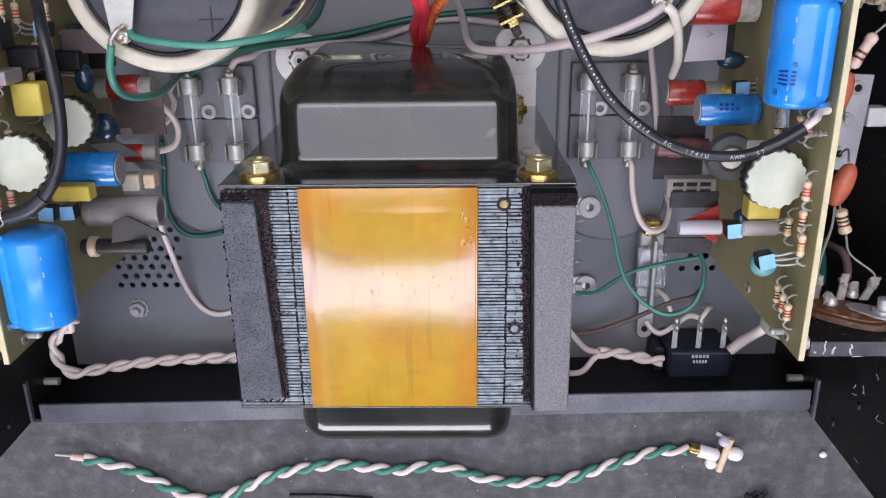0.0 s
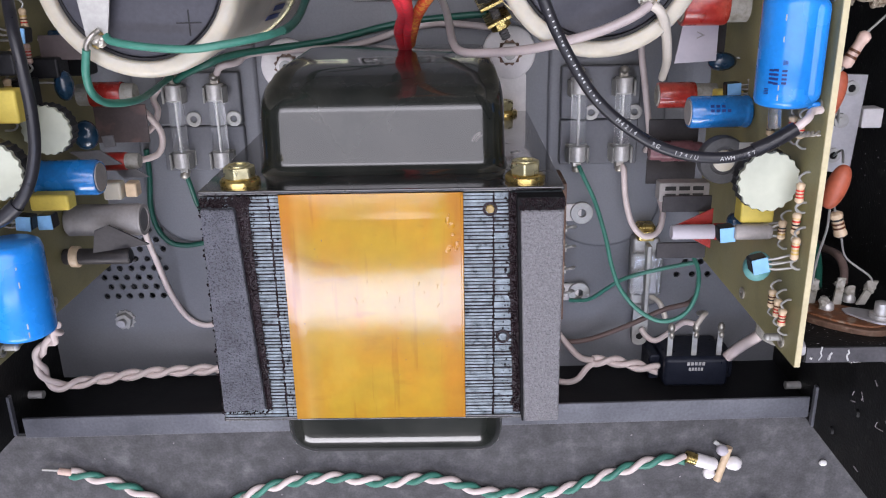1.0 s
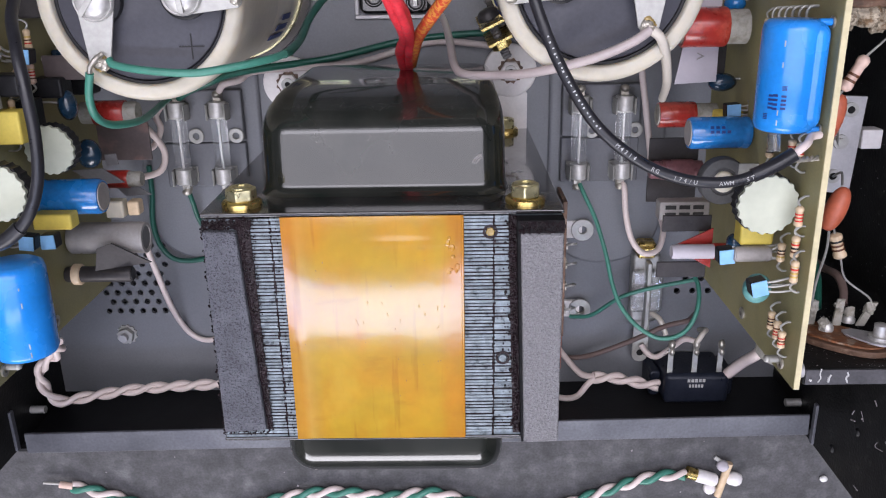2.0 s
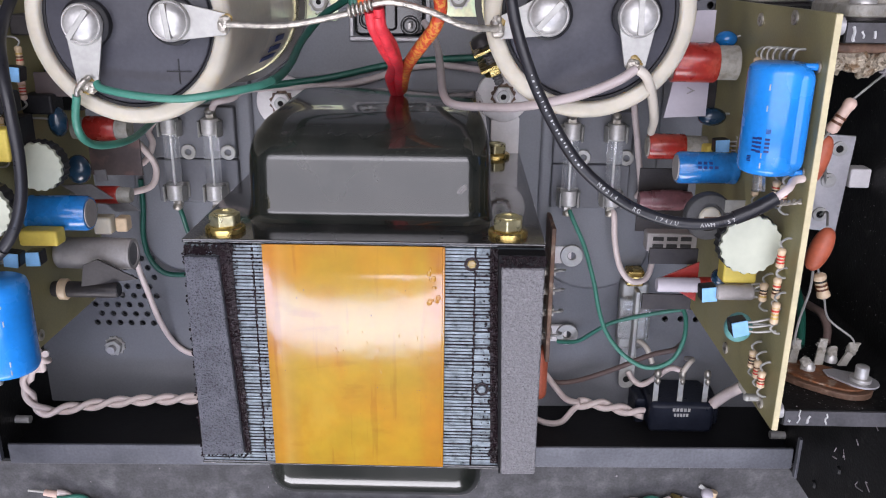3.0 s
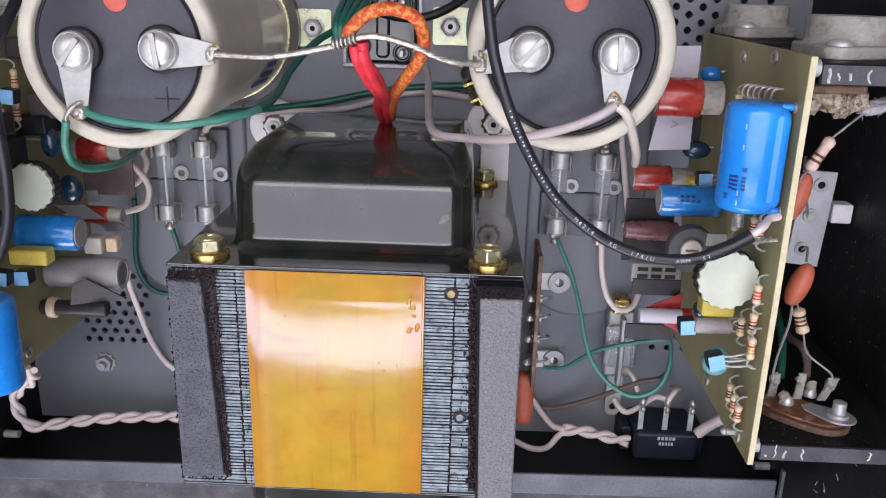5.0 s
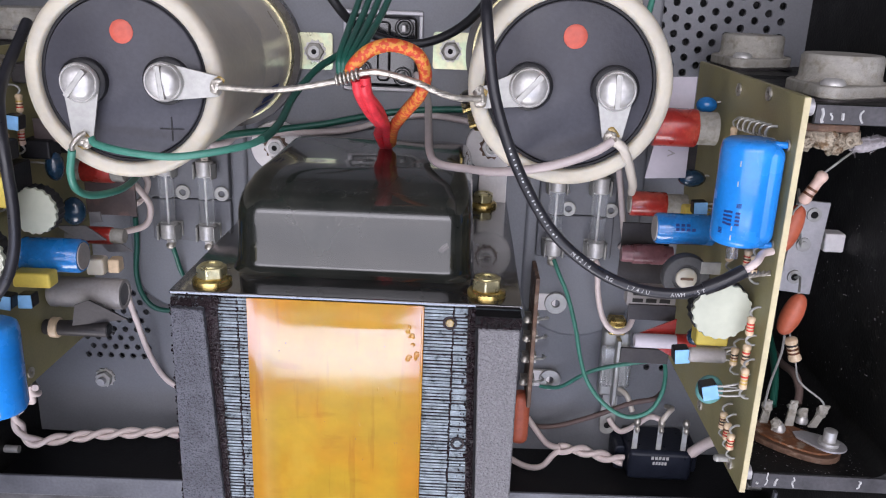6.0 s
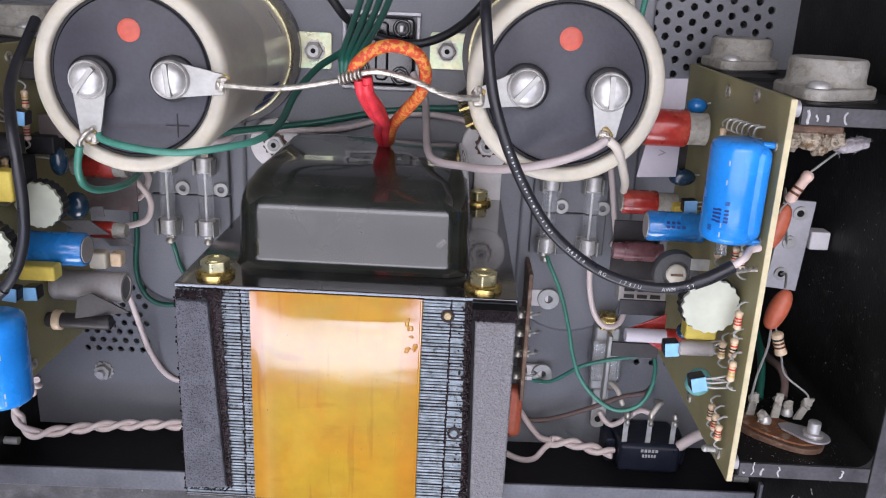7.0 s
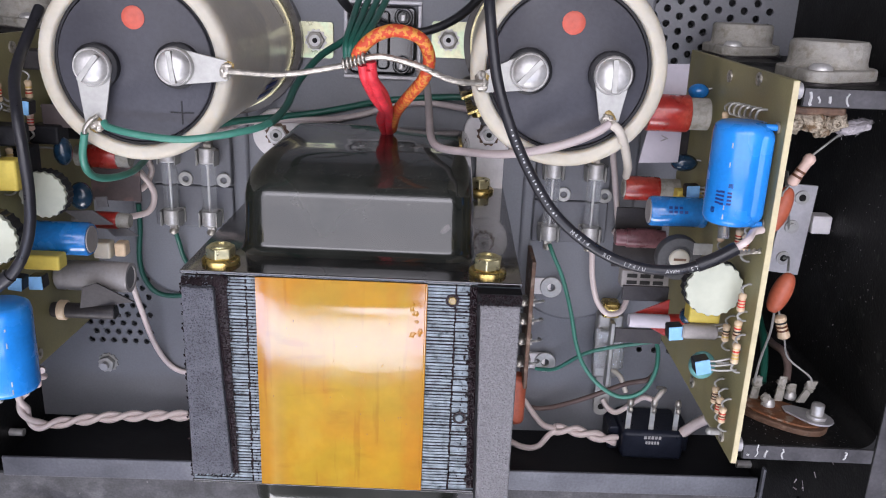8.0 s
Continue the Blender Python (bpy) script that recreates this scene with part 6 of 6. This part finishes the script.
wire("thin_green_wire", [(0.0675, 0.0820, -0.008), (0.0690, 0.0785, -0.005), (0.0735, 0.0688, -0.003), (0.0771, 0.0565, 0.002), (0.0794, 0.0459, 0.005), (0.0826, 0.0375, 0.008), (0.0894, 0.0295, 0.01), (0.0981, 0.0255, 0.012), (0.1066, 0.0283, 0.012), (0.1113, 0.0358, 0.01), (0.1128, 0.0433, 0.005), (0.1113, 0.0485, 0.0)], 0.00085, "w_green", "thin green wire in an open loop")
wire("thin_green_wire", [(0.0665, 0.0235, -0.0145), (0.0700, 0.0240, -0.013), (0.0752, 0.0263, -0.01), (0.0856, 0.0355, -0.006), (0.0984, 0.0403, -0.004), (0.1134, 0.0442, -0.002)], 0.00085, "w_green", "thin green wire to a solder tag")
wire("pink_wire", [(0.0860, 0.140, 0.0), (0.087, 0.1261, 0.0), (0.0892, 0.1129, 0.0), (0.0927, 0.0972, -0.005), (0.0945, 0.090, -0.010), (0.0945, 0.086, -0.016)], 0.0012, "w_greypink", "greyish pink wire along the fuse block")
wire("pink_wire", [(0.0840, 0.0815, -0.010), (0.0848, 0.0799, -0.008), (0.0855, 0.0701, -0.006), (0.0880, 0.0603, -0.004), (0.0928, 0.0548, -0.004), (0.0988, 0.0555, -0.006), (0.1015, 0.0618, -0.010), (0.1015, 0.066, -0.016)], 0.0012, "w_pink", "pinkish white wire from a fuse to the clamp")
wire("pink_wire", [(0.0965, 0.0110, -0.0125), (0.0985, 0.0085, -0.010), (0.102, 0.0077, -0.008), (0.1075, 0.0129, -0.006), (0.1110, 0.0184, -0.002), (0.1145, 0.0190, 0.001)], 0.0012, "w_pink", "pinkish white wire to the rectifier")
wire("pink_wire", [(0.1150, 0.0190, 0.002), (0.1175, 0.0225, 0.001), (0.1200, 0.0215, -0.004), (0.1205, 0.0170, -0.014)], 0.0011, "w_cream", "short curled white wire at the rectifier")
wire("pink_wire", [(0.1035, 0.0205, -0.002), (0.1010, 0.0265, -0.004), (0.0975, 0.0270, -0.010), (0.0960, 0.0230, -0.014)], 0.0011, "w_cream", "short white wire at the rectifier")
wire("brown_wire", [(0.0635, 0.0060, -0.014), (0.0680, 0.0057, -0.012), (0.0762, 0.0081, -0.01), (0.0896, 0.0156, -0.006), (0.1025, 0.0241, -0.002), (0.1110, 0.0275, 0.0), (0.1170, 0.0260, -0.010)], 0.0011, "w_brown", "brown wire across the plate")
wire("pink_wire", [(-0.0990, 0.0650, 0.002), (-0.1023, 0.0589, -0.005), (-0.1009, 0.047, -0.008), (-0.0983, 0.0304, -0.012), (-0.0944, 0.0178, -0.0165), (-0.0876, 0.0133, -0.0170), (-0.0789, 0.0151, -0.0170), (-0.0701, 0.019, -0.0170), (-0.060, 0.022, -0.0172)], 0.0012, "w_pink", "pinkish white wire lying on the plate")
wire("green_wire", [(-0.1010, 0.0900, -0.0148), (-0.1012, 0.0786, -0.0148), (-0.1024, 0.0668, -0.0148), (-0.1010, 0.0575, -0.0150), (-0.0967, 0.0514, -0.0152), (-0.0899, 0.0499, -0.0152), (-0.0815, 0.0513, -0.0152), (-0.070, 0.055, -0.0150)], 0.0011, "w_dkgreen", "dark green wire bent round on the plate")
wire("green_wire", [(-0.0845, 0.0800, -0.0095), (-0.0839, 0.0761, -0.0105), (-0.0831, 0.0667, -0.0145), (-0.0785, 0.0610, -0.0152), (-0.065, 0.058, -0.0150)], 0.0010, "w_dkgreen", "thin green wire from a fuse clip")
wire("pink_wire", [(-0.0880, 0.1175, -0.010), (-0.0922, 0.1115, -0.006), (-0.0905, 0.1065, -0.004), (-0.0930, 0.1005, 0.0), (-0.0990, 0.1000, 0.006)], 0.0012, "w_pink", "pinkish wire curled beside the fuse block")
wire("pink_wire", [(-0.0960, 0.1080, -0.002), (-0.0930, 0.1062, 0.0), (-0.0895, 0.0985, -0.002), (-0.0910, 0.0915, 0.0), (-0.0980, 0.0900, 0.006)], 0.0012, "w_pink", "pinkish wire curled beside the fuse block")
wire("green_wire", [(-0.0837, 0.1173, -0.008), (-0.078, 0.1205, -0.003), (-0.0695, 0.1238, 0.0), (-0.0589, 0.127, -0.004), (-0.0275, 0.1300, -0.0165), (-0.0008, 0.1357, -0.0168), (0.022, 0.138, -0.0168), (0.04, 0.139, -0.013)], 0.0013, "w_dkgreen", "dark green wire behind the transformer")
wire("pink_wire", [(-0.0682, 0.1198, -0.008), (-0.0651, 0.1227, -0.004), (-0.0597, 0.1238, -0.006), (-0.053, 0.1267, -0.01), (-0.0186, 0.1280, -0.0168), (0.0036, 0.1340, -0.0170), (0.0169, 0.1355, -0.0170), (0.034, 0.134, -0.0130)], 0.0013, "w_greypink", "greyish pink wire behind the transformer")
wire("black_wire", [(-0.030, 0.195, 0.0), (-0.0174, 0.1777, 0.006), (-0.0102, 0.169, 0.0), (0.0013, 0.164, -0.004), (0.0141, 0.1634, -0.004), (0.0266, 0.1692, 0.0), (0.036, 0.1790, 0.006), (0.046, 0.195, 0.0)], 0.0016, "w_blackred", "black wire arched over the outlet")
wire("white_wire", [(0.0890, 0.1900, -0.014), (0.0905, 0.1780, -0.008), (0.0880, 0.1690, -0.004), (0.0840, 0.1600, -0.010)], 0.0014, "w_cream", "white wire beside the vent holes")
wire("green_wire", [(0.0935, 0.1950, 0.0), (0.0930, 0.1830, 0.002), (0.0920, 0.1740, -0.002), (0.0900, 0.1660, -0.012)], 0.0011, "w_green", "green wire beside the vent holes")

wire("green_wire", [(0.1392, 0.0735, 0.03), (0.1371, 0.069, 0.045), (0.1347, 0.0652, 0.055), (0.1325, 0.0592, 0.062)], 0.0013, "w_dkgreen", "green wire behind the lower socket")
wire("grey_wire", [(0.1423, 0.0647, 0.03), (0.14, 0.0666, 0.045), (0.1405, 0.0676, 0.055), (0.1407, 0.0648, 0.06), (0.1394, 0.0612, 0.064)], 0.0013, "w_brown", "grey-brown wire arched behind the lower socket")


def twisted_pair(name, line, r, pitch, mats, label, offset=None):
    t = thing(name, line[len(line) // 2], label, "wire pair", "twisted pairs")
    for k, mt in enumerate(mats):
        part("strand", Geo().tube(strands(line, offset or r, pitch, k * math.pi), r, 8, 0), mt, t)
    return t


twisted_pair("twisted_pair", [(-0.1265, 0.0360, 0.030), (-0.1320, 0.0265, 0.020), (-0.1425, 0.0170, 0.015), (-0.1444, 0.0074, 0.012), (-0.1404, -0.0002, 0.010), (-0.1308, -0.0006, 0.006), (-0.1138, -0.0003, 0.001), (-0.0957, -0.001, -0.003), (-0.0725, -0.0016, -0.006), (-0.0585, -0.0022, -0.008), (-0.045, -0.002, -0.010)], 0.0013, 0.019, ("w_pink", "w_pink"), "pinkish white twisted pair along the front rail")
twisted_pair("twisted_pair", [(0.0749, 0.0026, 0.0), (0.0800, 0.0028, 0.0), (0.0866, 0.0018, 0.0), (0.0940, 0.0000, 0.0), (0.1015, -0.0014, 0.0)], 0.0013, 0.017, ("w_pink", "w_pink"), "pinkish white twisted pair into the rectifier")
wire("pink_wire", [(0.0520, -0.0060, -0.008), (0.0615, -0.0075, -0.002), (0.0682, -0.0060, 0.0), (0.0725, -0.0005, 0.0), (0.0755, 0.0024, 0.0)], 0.0013, "w_pink", "pinkish wire curving out from the transformer")
wire("pink_wire", [(0.0625, 0.0085, -0.014), (0.0660, 0.0050, -0.010), (0.0705, 0.0022, -0.004), (0.0755, 0.0030, 0.0)], 0.0013, "w_pink", "pinkish wire from the terminal strip")
wire("pink_wire", [(0.1285, 0.0045, 0.0015), (0.1320, 0.0115, 0.006), (0.1352, 0.0200, 0.014), (0.1370, 0.0300, 0.022)], 0.0022, "w_pink", "pinkish wire from the rectifier towards the board")

g = Geo()
for i in range(16):
    c = Vector((0.1553, rng.uniform(-0.012, 0.045), rng.uniform(0.045, 0.092)))
    g.tube([c, c + Vector((0, rng.gauss(0, 0.0012), rng.gauss(0, 0.0012))), c + Vector((0, rng.gauss(0, 0.0022), rng.gauss(0, 0.0022)))], rng.uniform(0.00010, 0.00028), 5, 3)
single("scuff", g, "lint", "pale scuffs and chips on the black side panel", "scuffs", kind="stuff")

# ------------------------------------------------------------ on the bench mat
BZ = BENCH + 0.0030
tp = twisted_pair("twisted_pair", [(-0.1600, -0.0635, BZ), (-0.1521, -0.0652, BZ), (-0.1342, -0.0716, BZ), (-0.1192, -0.0812, BZ), (-0.1060, -0.0868, BZ), (-0.0950, -0.0850, BZ), (-0.0866, -0.0806, BZ), (-0.0669, -0.0716, BZ), (-0.0398, -0.0672, BZ), (-0.0132, -0.0702, BZ), (0.0082, -0.0682, BZ), (0.0349, -0.0765, BZ), (0.0643, -0.0761, BZ), (0.0878, -0.0676, BZ), (0.1085, -0.0605, BZ), (0.1230, -0.0596, BZ)], 0.00145, 0.0185, ("w_green", "w_pink"), "green and white twisted pair lying on the bench mat")
part("stripped_end", Geo().tube([(-0.1600, -0.0630, BZ), (-0.1660, -0.0618, BZ), (-0.1730, -0.0612, BZ)], 0.0007, 7), "tin", tp)
part("wire_tip", Geo().rod((-0.1655, -0.0622, BZ), (-0.1595, -0.0632, BZ), 0.0016), "pinkres", tp, "peach coloured wire tip")
part("stripped_end", Geo().tube([(-0.0850, -0.0790, BZ), (-0.0800, -0.0760, BZ), (-0.0760, -0.0755, BZ)], 0.0008, 7), "solder", tp)
wire("black_wire", [(-0.0650, -0.0860, BENCH + 0.001), (-0.0463, -0.0862, BENCH + 0.001), (-0.0250, -0.0880, BENCH + 0.001)], 0.0009, "w_blackred", "short black wire on the bench mat")
pl = thing("pilot_lamp", (0.135, -0.06, BENCH), "small clear pilot lamp with white and amber terminals", "lamp")
d0, d1 = (0.1240, -0.0585, BENCH + 0.0030), (0.1420, -0.0640, BENCH + 0.0036)
part("amber_collar", Geo().rod((0.1236, -0.0582, BENCH + 0.003), (0.1280, -0.0596, BENCH + 0.003), 0.0028), "brass", pl)
part("white_body", Geo().lathe([(0.0024, 0), (0.0031, 0.001), (0.0031, 0.009), (0.0024, 0.010)], 18, along((0.1275, -0.0594, BENCH + 0.0032), d1)), "nylon", pl)
part("cross_bar", Geo().rod((0.1425, -0.0535, BENCH + 0.0030), (0.1385, -0.0710, BENCH + 0.0030), 0.0017), "beige", pl, "amber cross bar")
for q, k, mt in (((0.1395, -0.0548), 0.0029, "card"), ((0.1452, -0.0618), 0.0038, "nylon"), ((0.1345, -0.0668), 0.0030, "nylon")):
    part("clear_bead", Geo().lump((*q, BENCH + 0.0032), (k, k * 0.9, 0.0030), 0, 0.18, 1.3, k * 999, 14, 9), mt, pl, "milky glass bead")
part("bent_tag", Geo().box(-0.0022, 0.0022, -0.0009, 0.0009, 0, 0.0008, Matrix.Translation((0.1375, -0.0520, BENCH + 0.002)) @ Matrix.Rotation(radians(-35), 4, "Z")), "tin", pl)
g = Geo()
for i in range(40):
    r = rng.uniform(0.00025, 0.0006)
    g.blob((rng.uniform(-0.15, 0.15), rng.uniform(-0.10, -0.016), BENCH + r * 0.5), (r, r * rng.uniform(0.7, 1.5), r * 0.6), 6, 4)
single("crumb", g, "lint", "fine pale crumbs scattered on the bench mat", "crumbs", kind="stuff")
single("white_crumb", Geo().blob((0.187, -0.0636, BENCH + 0.0012), (0.0019, 0.0016, 0.0013), 9, 6), "lint_white", "white plaster crumb on the bench mat", "crumb")
g = Geo()
for i in range(26):
    g.tube([(0.1588 + rng.gauss(0, 0.004), -0.088 + rng.gauss(0, 0.002), BENCH + 0.001 + rng.random() * 0.003) for q in range(3)], 0.0004, 5, 3)
single("fluff", g, "w_blackred", "dark tangle of fluff on the bench mat", "lint", kind="stuff")
g = Geo()
for i in range(520):
    r = rng.uniform(0.00005, 0.00022) * rng.uniform(0.5, 1.0)
    g.blob((0.1550, rng.uniform(0.062, 0.150), rng.uniform(-0.01, 0.092)), (r * 0.5, r, r * rng.uniform(0.6, 2.0)), 5, 3)
for i in range(260):
    r = rng.uniform(0.00005, 0.00018)
    g.blob((rng.uniform(0.118, 0.154), 0.0547, rng.uniform(0.05, 0.093)), (r, r * 0.5, r * rng.uniform(0.6, 2.0)), 5, 3)
single("dust", g, "lint", "fine pale dust specks on the black heat sink", "dust", kind="stuff")
